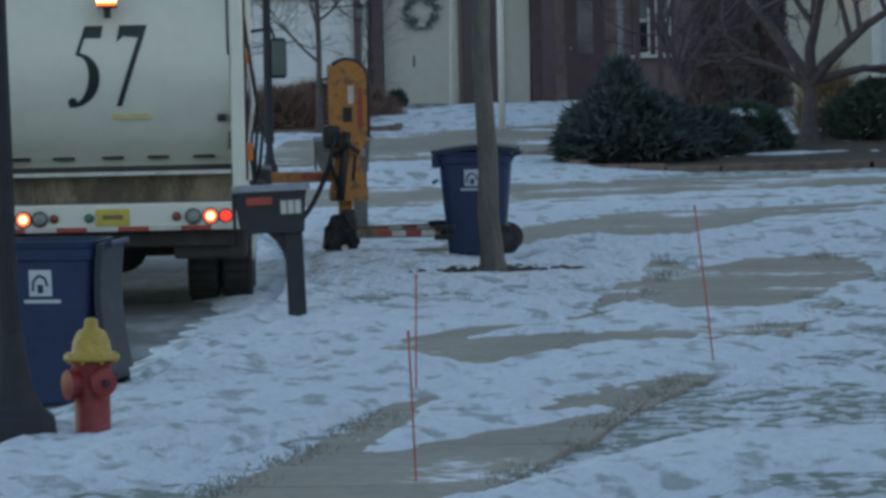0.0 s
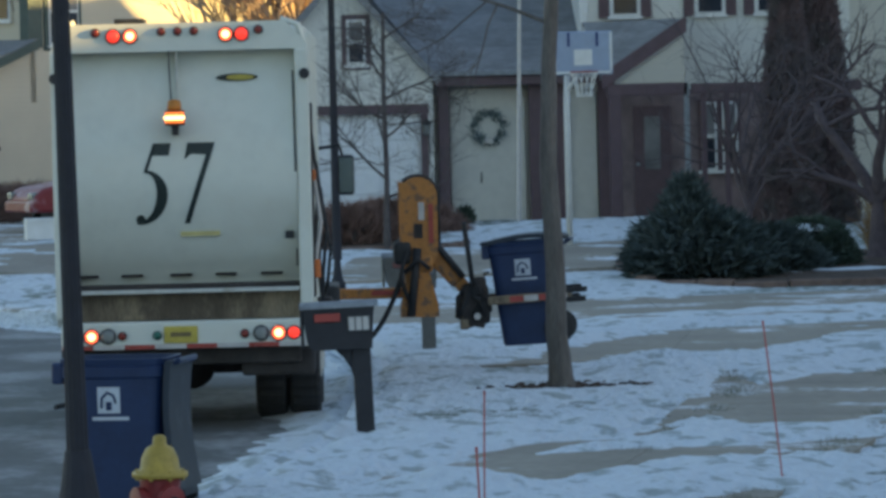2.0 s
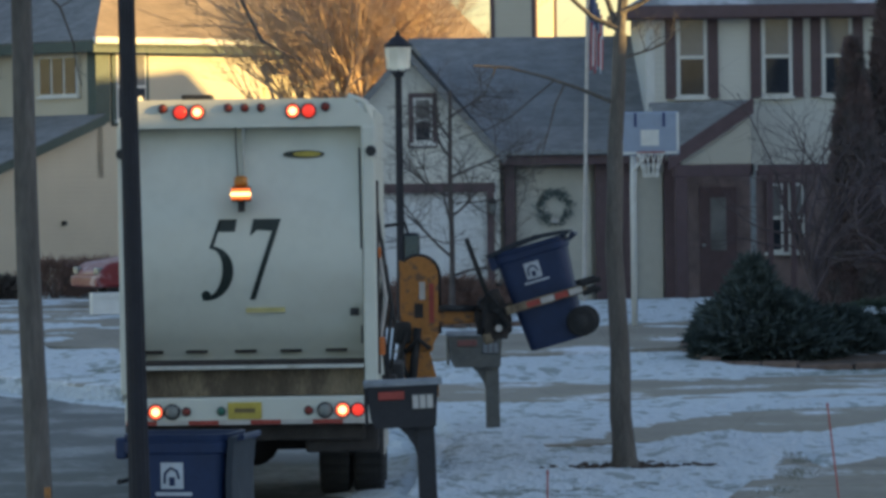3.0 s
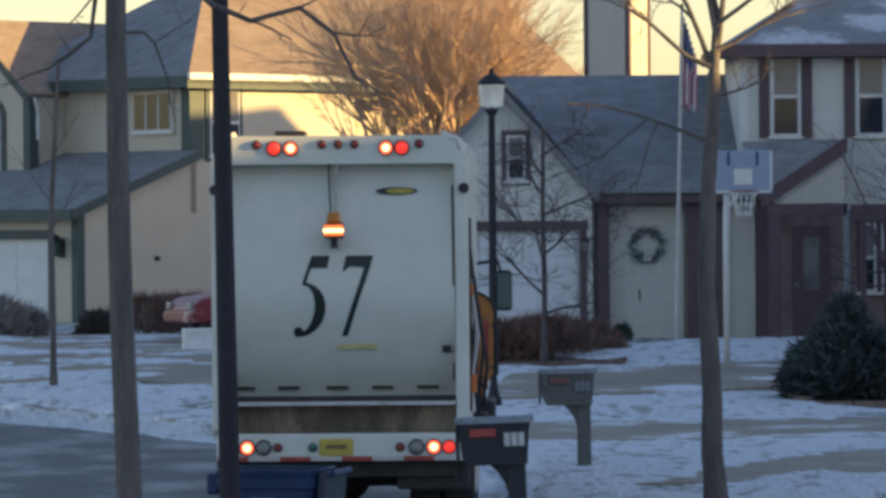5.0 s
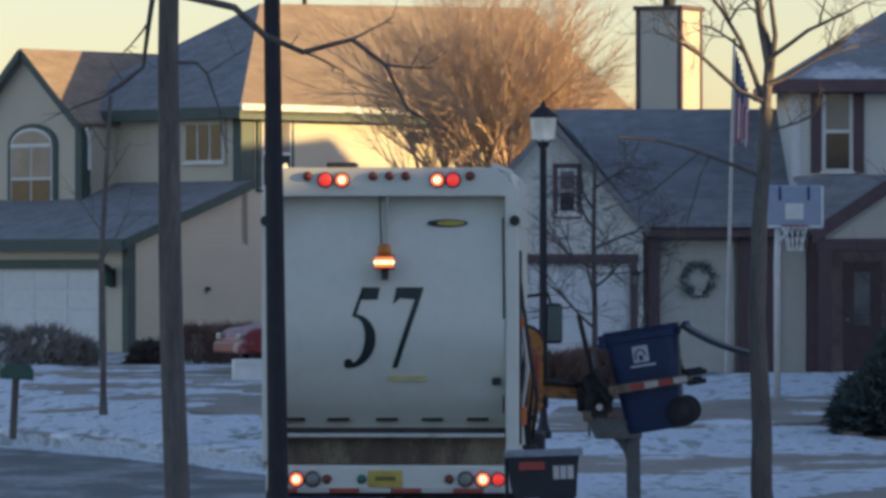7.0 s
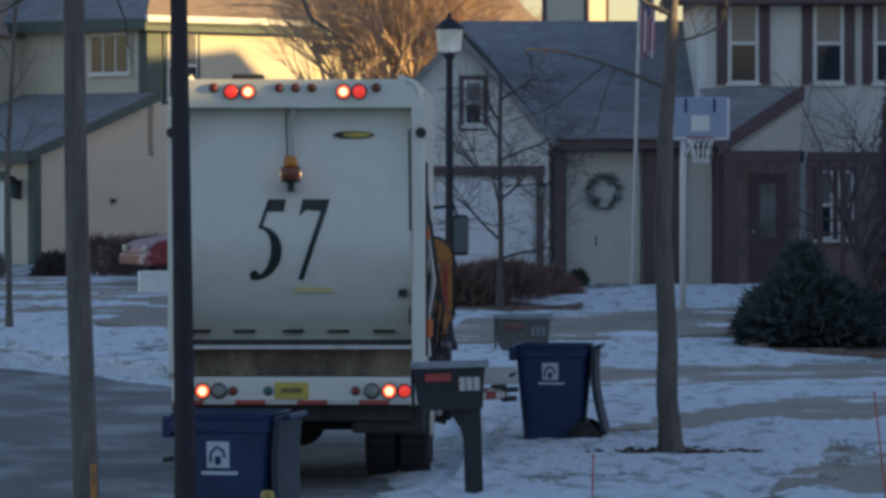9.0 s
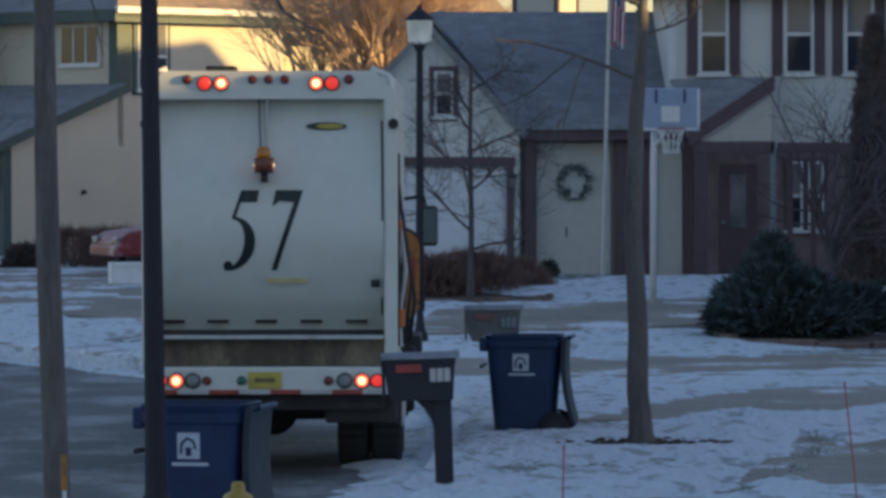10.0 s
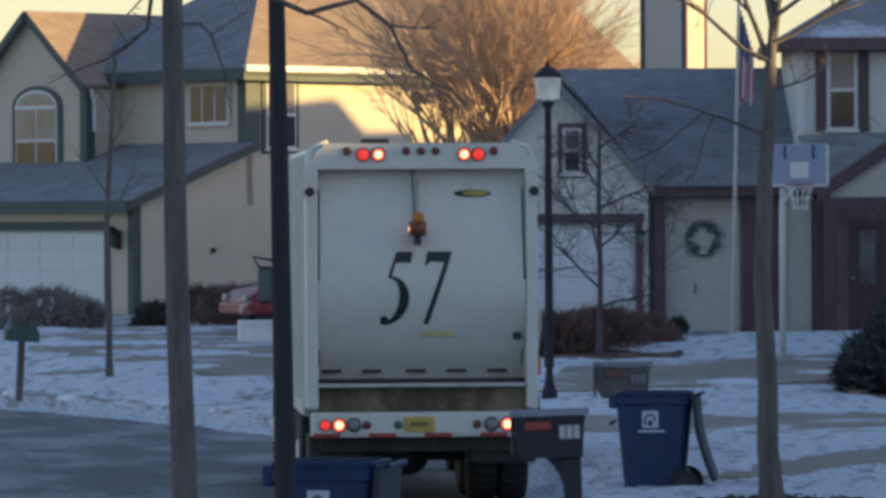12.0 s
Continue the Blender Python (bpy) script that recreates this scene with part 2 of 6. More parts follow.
def tube(points, radii, sides=8, bm=None):
    """A round bar along points, its radius changing from end to end."""
    bm = bm or bmesh.new()
    pts = [Vector(p) for p in points]
    if not hasattr(radii, "__len__"):
        radii = [radii] * len(pts)
    rings = []
    for i, p in enumerate(pts):
        d = (pts[min(i + 1, len(pts) - 1)] - pts[max(i - 1, 0)]).normalized()
        side = d.cross(Vector((0.3, 0.9, 0.2))).normalized()
        up = side.cross(d)
        rings.append([bm.verts.new(p + radii[i] * (math.cos(2 * math.pi * k / sides) * side + math.sin(2 * math.pi * k / sides) * up)) for k in range(sides)])
    for a, b in zip(rings, rings[1:]):
        for k in range(sides):
            bm.faces.new((a[k], a[(k + 1) % sides], b[(k + 1) % sides], b[k]))
    bm.faces.new(rings[0]), bm.faces.new(rings[-1][::-1])
    bmesh.ops.recalc_face_normals(bm, faces=bm.faces) if len(bm.faces) < 400 else None
    return bm


FLAT = pose(0, 0, 0, 90, 0, 0)  # turns a lathe's axis from z to -y, towards the viewer


# ---- the ground ----
KERB_Y = [-60, 10, 20, 25, 28.5, 31, 35, 39, 43, 47, 52, 57, 61, 65.5, 70, 73.5, 80, 100, 700]
KERB_X = [-28, -6.0, -3.0, -1.8, -1.25, -0.65, 0.05, 0.75, 1.1, 1.35, 1.5, 1.2, 0.3, -2.2, -4.1, -6.1, -9.5, -20, -340]
ROAD_Z = -0.17


def kerb_x(y):
    w = 1.5 if y < 90 else 0.0
    return sum(float(np.interp(y + d * w, KERB_Y, KERB_X)) for d in (-1, 0, 1)) / 3


def road_dip(y):
    """The street falls a little beyond the stop."""
    t = min(max((y - 46) / 4.5, 0), 1)
    return -0.066 * t * t * (3 - 2 * t)


def rise(x, y):
    """The lots rise gently from the street towards the houses."""
    t = min(max((y - 64) / 24, 0), 1)
    return 0.6 * t * t * (3 - 2 * t) * min(max((x - kerb_x(y)) / 2.5, 0), 1)


def lawn_z(x, y):
    b = 0.03 * noise.noise((x * 0.7, y * 0.35, 3)) + 0.015 * noise.noise((x * 2.5, y * 1.2, 7))
    return rise(x, y) + b * min(max((x - kerb_x(y)) / 0.8, 0), 1)


def spaced(*runs):
    out = []
    for a, b, step in runs:
        out += list(np.arange(a, b, step))
    return [float(v) for v in out] + [float(runs[-1][1])]


def sheet_along_kerb(name, offsets, ys, height, material):
    verts, faces = [], []
    for y in ys:
        for s in offsets:
            x = kerb_x(y) + s
            verts.append((x, y, height(x, y, s)))
    n = len(offsets)
    for j in range(len(ys) - 1):
        for i in range(n - 1):
            a = j * n + i
            faces.append((a, a + 1, a + 1 + n, a + n))
    me = bpy.data.meshes.new(name)
    me.from_pydata(verts, [], faces)
    me.materials.append(material)
    for p in me.polygons:
        p.use_smooth = True
    return new(name, me)


YS = spaced((-60, 10, 10), (10, 22, 2), (22, 60, 0.3), (60, 95, 0.5), (95, 140, 5), (140, 700, 80))
tagged(sheet_along_kerb("ground", spaced((0.14, 10, 0.25), (10, 20, 0.8), (20, 60, 5), (60, 420, 60)), YS, lambda x, y, s: lawn_z(x, y), LAWN),
       "frozen lawns thinly covered with patchy snow", "ground", kind="structure")
tagged(sheet_along_kerb("road", [-9, -7, -5, -4, -3, -2.2, -1.5, -1, -0.5, 0.0], YS, lambda x, y, s: ROAD_Z + road_dip(y) + 0.015 * math.sin(-s * 0.35), ASPHALT),
       "frosted grey asphalt street with frozen tyre tracks", "road", kind="structure")
tagged(sheet_along_kerb("ground_far_side", [-420, -120, -60, -30, -15, -11, -9.0], YS, lambda x, y, s: 0.02, LAWN),
       "snow-dusted lawn across the street", "ground", kind="structure")
kerb = bmesh.new()
rows_k = []
for y in [v for v in YS if 20 <= v <= 100]:
    x = kerb_x(y)
    rows_k.append([kerb.verts.new((x + dx, y, z + rise(x + 0.2, y) * (z > -0.1))) for dx, z in ((-0.02, ROAD_Z - 0.12), (0.0, -0.02), (0.03, 0.005), (0.17, 0.01), (0.18, -0.2))])
for a, b in zip(rows_k, rows_k[1:]):
    for i in range(4):
        kerb.faces.new((a[i], a[i + 1], b[i + 1], b[i]))
bmesh.ops.recalc_face_normals(kerb, faces=kerb.faces)
tagged(part("kerb", kerb, KERB), "low concrete kerb half buried in snow", "kerb", kind="structure")


def paving(name, outline, label, category="driveway", lift=0.035, cells=(6, 6)):
    """Concrete panels between four corners, each panel a piece of its own with a joint round it."""
    owner = tagged(new(name), label, category, kind="structure")
    a, b, c, d = [Vector((*p, 0)) for p in outline]
    nu, nv = cells
    for i in range(nu):
        for j in range(nv):
            bm = bmesh.new()
            gap = 0.002
            cor = []
            for u, v in (((i + gap) / nu, (j + gap) / nv), ((i + 1 - gap) / nu, (j + gap) / nv), ((i + 1 - gap) / nu, (j + 1 - gap) / nv), ((i + gap) / nu, (j + 1 - gap) / nv)):
                p = (a * (1 - u) + b * u) * (1 - v) + (d * (1 - u) + c * u) * v
                cor.append(Vector((p.x, p.y, rise(p.x, p.y) + lift)))
            top = [bm.verts.new(p) for p in cor]
            low = [bm.verts.new(p - Vector((0, 0, 0.12))) for p in cor]
            bm.faces.new(top)
            for k in range(4):
                bm.faces.new((low[k], low[(k + 1) % 4], top[(k + 1) % 4], top[k]))
            part("panel", bm, CONCRETE, owner)
    return owner


def sidewalk(stations, width):
    owner = tagged(new("sidewalk"), "concrete sidewalk, swept in places, bordered by frozen grass", "sidewalk", kind="structure")
    pts = [Vector((x, y, 0)) for x, y in stations]
    for k, (p, q) in enumerate(zip(pts, pts[1:])):
        n = max(1, round((q - p).length / 1.4))
        side = Vector(((q - p).y, -(q - p).x, 0)).normalized()
        for i in range(n):
            a, b = p.lerp(q, (i + 0.012) / n), p.lerp(q, (i + 0.988) / n)
            bm = bmesh.new()
            w = width + 0.12 * k
            cor = [a - side * w / 2, a + side * w / 2, b + side * w / 2, b - side * w / 2]
            top = [bm.verts.new((c.x, c.y, 0.03 + rise(c.x, c.y))) for c in cor]
            low = [bm.verts.new((c.x, c.y, -0.06)) for c in cor]
            bm.faces.new(top)
            for j in range(4):
                bm.faces.new((low[j], low[(j + 1) % 4], top[(j + 1) % 4], top[j]))
            bmesh.ops.recalc_face_normals(bm, faces=bm.faces)
            part("slab", bm, CONCRETE, owner)


SWEEP = [(-0.6, 20.5), (0.45, 23.0), (1.05, 25.7), (1.67, 28.0), (2.2, 30.2), (2.75, 32.2), (3.45, 34.9), (4.15, 37.6), (4.85, 40.4), (5.4, 43.4), (5.75, 46.2), (5.9, 49.0)]
sidewalk(SWEEP, 1.3)
paving("driveway_1", [(0.35, 33.9), (2.6, 33.7), (3.5, 37.9), (0.75, 37.4)], "bare concrete driveway apron between snow mounds", cells=(2, 3))
paving("driveway_2", [(1.65, 49.0), (7.5, 50.4), (9.2, 57.6), (1.75, 54.0)], "concrete driveway, partly swept of snow", cells=(4, 4), lift=0.035)
paving("driveway_3", [(1.3, 58.0), (14, 59.6), (16, 67.0), (0.6, 64.6)], "wide concrete driveway with windblown snow", cells=(6, 3), lift=0.035)
paving("driveway_4", [(1.2, 70.3), (8.6, 73.8), (8.0, 79.5), (2.0, 76.0)], "concrete driveway leading up to a garage", cells=(4, 3), lift=0.06)
paving("driveway_5", [(-7.0, 77.5), (-0.6, 72.5), (-0.5, 92.0), (-8.0, 96.0)], "concrete driveway under blown snow before the far house", cells=(4, 6), lift=0.05)


def snow_patch(x, y, rx, ry, h=0.05, seed=0, turn=0.0):
    """One windblown patch: a low dome with a ragged edge."""
    rnd = random.Random(seed * 7.3 + x * 31 + y)
    n, rings = 72, 12
    amps = [(rnd.uniform(0.03, 0.16) / (1 + 0.3 * k), rnd.uniform(0, 6.28), k) for k in (2, 3, 4, 5, 6, 7, 9, 11, 14, 18, 23)]
    verts, faces = [], []
    ca, sa = math.cos(turn), math.sin(turn)
    for r in range(rings + 1):
        f = r / rings
        for i in range(n):
            a = 2 * math.pi * i / n
            k = f * (1 + sum(q * math.sin(m * a + p) for q, p, m in amps))
            dx, dy = rx * k * math.cos(a), ry * k * math.sin(a)
            px, py = x + dx * ca - dy * sa, y + dx * sa + dy * ca
            z = rise(px, py) + 0.02 + h * (1 - f ** 2.2) * (1 + 0.6 * noise.noise((px * 1.8, py * 0.9, seed))) + 0.03 * noise.noise((px * 3.1, py * 1.6, seed + 4)) + 0.015 * noise.noise((px * 8, py * 4, seed)) - 0.07 * f ** 5
            z = z if px > kerb_x(py) else z + max(ROAD_Z - 0.0, -0.17) * min(1, (kerb_x(py) - px) / 0.35)
            verts.append((px, py, z + 0.03))
    for r in range(rings):
        for i in range(n):
            a, b = r * n + i, r * n + (i + 1) % n
            faces.append((a, b, b + n, a + n))
    me = bpy.data.meshes.new("snow_patch")
    me.from_pydata(verts, [], faces)
    me.materials.append(SNOW)
    for p in me.polygons:
        p.use_smooth = True
    return tagged(new("snow_patch", me), "thin windblown snow lying on the ground", "snow", "snow patches", "stuff")


FAR_SNOW = [(2.6, 67.3, 1.9, 1.6, 0.10), (4.2, 80.5, 2.2, 1.8, 0.10), (7.0, 83.5, 3.0, 2.6, 0.10), (-4.9, 74.9, 1.0, 1.8, 0.10), (-1.3, 70.0, 1.2, 1.8, 0.10)]
for k, row in enumerate(FAR_SNOW):
    snow_patch(*row, seed=k)

# the thin snow before the houses: one sheet of uneven depth that leaves paving and grass bare
BARE = [(1.95, 34.7, 2.1, 0.72, 56), (1.3, 26.2, 3.3, 0.74, 62), (3.0, 30.75, 1.0, 0.22, 52), (5.35, 42.6, 3.5, 0.78, 78), (5.2, 52.8, 4.2, 1.1, 68), (7.0, 56.4, 2.6, 0.8, 15), (3.4, 48.9, 1.3, 0.45, 0), (3.14, 44.75, 0.95, 0.3, 0), (7.4, 55.0, 1.8, 0.5, 10)]
GRASSY = [(0.0, 25.6, 1.5, 0.75, 62), (0.45, 27.6, 1.3, 0.6, 68), (4.1, 31.2, 1.5, 1.2, 40), (5.2, 29.4, 1.2, 0.9, 30), (4.9, 36.4, 1.4, 0.9, 20), (2.1, 41.6, 0.9, 1.0, 0), (6.6, 38.5, 1.3, 1.2, 0), (3.9, 29.6, 1.7, 1.0, 50), (3.3, 25.0, 1.3, 0.8, 40), (0.85, 27.6, 2.8, 0.25, 77), (2.9, 37.8, 1.7, 0.28, 57), (4.0, 40.9, 2.4, 0.25, 70), (4.75, 44.6, 2.2, 0.2, 84), (3.1, 42.3, 1.5, 1.3, 20), (7.0, 44.0, 0.8, 2.6, 0), (1.2, 29.6, 1.5, 0.2, 72), (5.6, 33.5, 1.4, 1.5, 0), (7.6, 49.5, 1.6, 0.8, 0)]
MOUNDS = [(-0.48, 29.2, 0.3, 0.6, -0.055), (1.03, 39.8, 0.3, 0.6, -0.055), (2.13, 52.8, 0.3, 0.6, -0.055), (2.12, 46.75, 0.6, 0.6, -0.06), (3.22, 48.25, 0.6, 0.6, -0.045), (1.52, 33.5, 0.45, 0.8, 0.22), (4.45, 49.6, 0.6, 1.0, 0.12), (0.35, 33.0, 0.6, 2.0, 0.05), (2.2, 46.8, 0.6, 1.2, 0.06), (0.0, 28.6, 0.5, 1.2, 0.05), (2.9, 54.2, 1.0, 1.6, 0.06)]


def near(x, y, e):
    """1 inside a turned ellipse, falling to 0 round its rim."""
    c, s = math.cos(radians(e[4])), math.sin(radians(e[4]))
    dx, dy = x - e[0], y - e[1]
    if abs(dx) > 6 or abs(dy) > 6:
        return 0.0
    d = math.hypot((dx * c + dy * s) / e[2], (dy * c - dx * s) / e[3])
    return min(1.0, max(0.0, (1.35 - d) / 0.6))


def snow_depth(x, y):
    fine = 0.028 * noise.noise((x * 2.4, y * 1.1, 9)) + 0.022 * noise.noise((x * 6, y * 2.8, 5)) + 0.018 * noise.noise((x * 13, y * 6.5, 2))
    d = 0.026 + 0.03 * noise.noise((x * 0.8, y * 0.45, 1)) + fine
    bare = max(near(x, y, e) for e in BARE)
    grass = max(near(x, y, e) for e in GRASSY)
    mottle = 0.045 * noise.noise((x * 4.2, y * 3.4, 61)) + 0.035 * noise.noise((x * 8.5, y * 6.5, 67))
    d -= 0.10 * bare + grass * (0.080 - 0.5 * fine - mottle)
    d += sum(h * math.exp(-((x - mx) / rx) ** 2 - ((y - my) / ry) ** 2) for mx, my, rx, ry, h in MOUNDS)
    return max(d, -0.07)


FAR_BARE = [(6.3, 62.0, 3.2, 1.0, 20), (5.0, 74.2, 2.6, 1.6, 20), (2.2, 61.5, 1.2, 1.2, 0), (9.5, 67.0, 2.5, 0.9, 10)]


def far_depth(x, y):
    d = -0.016 + 0.05 * noise.noise((x * 0.24, y * 0.42, 31)) + 0.03 * noise.noise((x * 1.1, y * 0.8, 17)) + 0.018 * noise.noise((x * 3.2, y * 1.8, 12))
    if x < 0.5:  # streaks lie across the open yard of the far house
        d += 0.008 * min(1.0, 0.5 - x) + 0.04 * noise.noise((x * 0.6, y * 1.1, 43))
    return max(d - 0.07 * max(near(x, y, e) for e in FAR_BARE), -0.06)


cover = sheet_along_kerb("snow_cover", spaced((0.1, 4.0, 0.06), (4.0, 9.6, 0.11)), spaced((21, 34, 0.10), (34, 60, 0.16)), lambda x, y, s: rise(x, y) + 0.05 + snow_depth(x, y) - 0.5 * max(0.0, 0.25 - s) - 0.1 * max(0.0, y - 58.5), SNOW)
far_cover = sheet_along_kerb("far_snow_cover", spaced((0.1, 16.5, 0.16)), spaced((58, 92, 0.28)), lambda x, y, s: rise(x, y) + 0.05 + min(0.07, 1.5 * far_depth(x, y)) - 0.5 * max(0.0, 0.25 - s), SNOW)
tagged(far_cover, "streaks of windblown snow over lawns and driveways", "snow", kind="stuff")
tagged(cover, "thin trodden snow, blown off paving and grass tips", "snow", kind="stuff")

# the ridge that the plough has thrown along the kerb
bank = sheet_along_kerb("snow_bank", spaced((-0.95, 0.8, 0.05)), spaced((22, 52, 0.06), (52, 80, 0.13)),
                        lambda x, y, s: (ROAD_Z + road_dip(y) if s < 0 else rise(x, y)) + (0.13 + 0.10 * noise.noise((s * 1.2, y * 0.45, 2)) + 0.05 * noise.noise((s * 4, y * 2.2, 9))) * (1.0 - 0.55 * min(1.0, max(0.0, (y - 60) / 8))) * max(0.0, 1 - abs((s + 0.22) / (0.72 - 0.32 * min(1.0, max(0.0, (y - 60) / 8)) + 0.5 * noise.noise((0, y * 0.7, 4)) + 0.25 * noise.noise((s * 2, y * 2.4, 6))))) - 0.035, SNOW)
tagged(bank, "ploughed ridge of dirty snow along the kerb", "snow bank", kind="stuff")

# unseen plain walls added to close the east, tops shaped to block low sun
for k in range(20):
    roof = [(0, 0), (0, 9.1), (6, 9.5 + 0.3 * math.sin(k * 2.1)), (13, 9.2), (16, 9.0), (16, 0)]
    if k < 9:   # raised to keep the sun off the near house
        roof = [(0, 0), (0, 12.3), (7.5, 12.3), (8.5, 9.0 if k == 8 else 12.3), (16, 9.0 if k == 8 else 12.3), (16, 0)]
    # lowered so that sun reaches the maple's top
    if k == 5:
        roof = [(0, 0), (0, 8.0), (8, 8.05), (16, 8.0), (16, 0)]
    if k == 9:  # raised step that shades part of the far house's side wall
        roof = [(0, 0), (0, 9.1), (4.2, 9.4), (5.0, 10.4), (8.0, 10.4), (8.9, 9.5), (16, 9.0), (16, 0)]
    tagged(part("sun_block_east", prism(roof, -0.3, 0.3), SIDING_TAN, None, m=pose(32, -50 + k * 16, 0, 0, 0, 90)), "unseen plain wall added in the east to block the low sun", "wall", kind="structure")
# unseen wall added behind the viewer, replaces bright horizon in window reflections
for k in range(14):
    roof = [(0, 0), (0, 6.5), (7, 8.2 + 0.5 * math.sin(k * 1.7)), (13, 6.6), (16, 6.2), (16, 0)]
    tagged(part("mirrored_wall_south", prism(roof, -0.3, 0.3), SIDING_TAN, None, m=pose(-112 + k * 16, -42, 0)), "unseen plain wall added behind the viewer for windows to reflect", "wall", kind="structure")


# ---- the refuse truck ----
def digit_five(h):
    """A slanted serif five: heavy bar, thin stem, crescent bowl and ball; its sizes are shares of the height."""
    bm = bmesh.new()
    k = h / 0.74
    prism([(x * k, z * k) for x, z in ((0.01, 0.74), (0.165, 0.74), (0.144, 0.627), (-0.023, 0.627))], -0.004, 0, bm)
    prism([(x * k, z * k) for x, z in ((0.0, 0.74), (0.03, 0.74), (-0.058, 0.475), (-0.092, 0.475))], -0.004, 0, bm)
    n = 20
    arc = [math.pi * 1.06 * i / n for i in range(n + 1)]
    outer = [(k * (-0.10 + 0.225 * math.sin(a) + 0.025 * math.cos(a)), k * (0.245 + 0.25 * math.cos(a))) for a in arc]
    inner = [(k * (-0.10 + 0.125 * math.sin(a) + 0.025 * math.cos(a)), k * (0.25 + 0.218 * math.cos(a))) for a in arc]
    for i in range(n):
        prism([outer[i], outer[i + 1], inner[i + 1], inner[i]], -0.004, 0, bm)
    prism([(k * (-0.128 + 0.043 * math.cos(a * math.pi / 6)), k * (0.042 + 0.045 * math.sin(a * math.pi / 6))) for a in range(12)], -0.006, 0, bm)
    bmesh.ops.remove_doubles(bm, verts=bm.verts, dist=0.0005)
    return bm


def digit_seven(h):
    """A slanted serif seven: a heavy bar with a dropped corner and a thin straight stem."""
    bm = bmesh.new()
    k = h / 0.74
    prism([(x * k, z * k) for x, z in ((-0.005, 0.74), (0.248, 0.74), (0.212, 0.625), (0.03, 0.64), (-0.036, 0.585))], -0.004, 0, bm)
    n = 9
    for i in range(n):
        za, zb = 0.63 * i / n, 0.63 * (i + 1) / n
        xa, xb = -0.023 + 0.212 * i / n, -0.023 + 0.212 * (i + 1) / n
        prism([(k * x, k * z) for x, z in ((xb - 0.025, zb), (xb + 0.025, zb), (xa + 0.025, za), (xa - 0.025, za))], -0.004, 0, bm)
    bmesh.ops.remove_doubles(bm, verts=bm.verts, dist=0.0005)
    return bm


GATE = [(0.34, 3.60), (0.22, 3.50), (0.13, 3.1), (0.06, 2.7), (0.0, 2.32), (0.035, 2.12), (0.10, 1.92), (0.20, 1.72), (0.33, 1.54), (0.445, 1.40), (0.455, 1.34)]


def gate_y(z):
    """How far forward the tailgate's skin lies at a height."""
    return float(np.interp(z, [p[1] for p in GATE[::-1]], [p[0] for p in GATE[::-1]]))


def laid_on_gate(bm, z0):
    for v in bm.verts:
        v.co.y += gate_y(v.co.z + z0) - 0.004
    return bm


def lamp(name, x, z, r, lens, parent, y=0.0, depth=0.03):
    housing = part(name, lathe([(r * 1.2, 0), (r * 1.2, depth * 0.7), (r * 1.02, depth)], 20, m=FLAT), DARK_STEEL, parent, m=pose(x, y, z))
    part("lens", lathe([(r, depth * 0.6), (r * 0.97, depth), (r * 0.6, depth * 1.35), (r * 0.1, depth * 1.45)], 20, m=FLAT), lens, housing, smooth=True)
    if lens is L_AMBER:
        part("bulb", lathe([(r * 0.62, depth * 1.2), (r * 0.55, depth * 1.6), (r * 0.1, depth * 1.8)], 16, m=FLAT), L_CORE, housing, "glowing bulb behind the lens", smooth=True)
    return housing


def wheel(parent, x, y, r=0.53, w=0.29):
    turn = pose(0, 0, 0, 0, 90, 0)
    prof = [(r * 0.55, -w / 2), (r * 0.9, -w / 2), (r * 0.985, -w * 0.4), (r, -w * 0.2), (r, w * 0.2), (r * 0.985, w * 0.4), (r * 0.9, w / 2), (r * 0.55, w / 2)]
    holder = part("wheel", lathe([(0.12, -w / 2 - 0.02), (r * 0.5, -w * 0.3), (r * 0.56, 0), (r * 0.5, w * 0.3), (0.12, w / 2 + 0.02)], 24, m=turn), DIRTY_WHITE, parent, m=pose(x, y, r))
    bm = lathe(prof, 64, m=turn)
    for i, v in enumerate(bm.verts):
        if i % 64 % 2 and math.hypot(v.co.y, v.co.z) > r * 0.97:
            v.co.y, v.co.z = v.co.y * 0.972, v.co.z * 0.972
    part("tyre", bm, RUBBER, holder, "worn black rubber tyre")


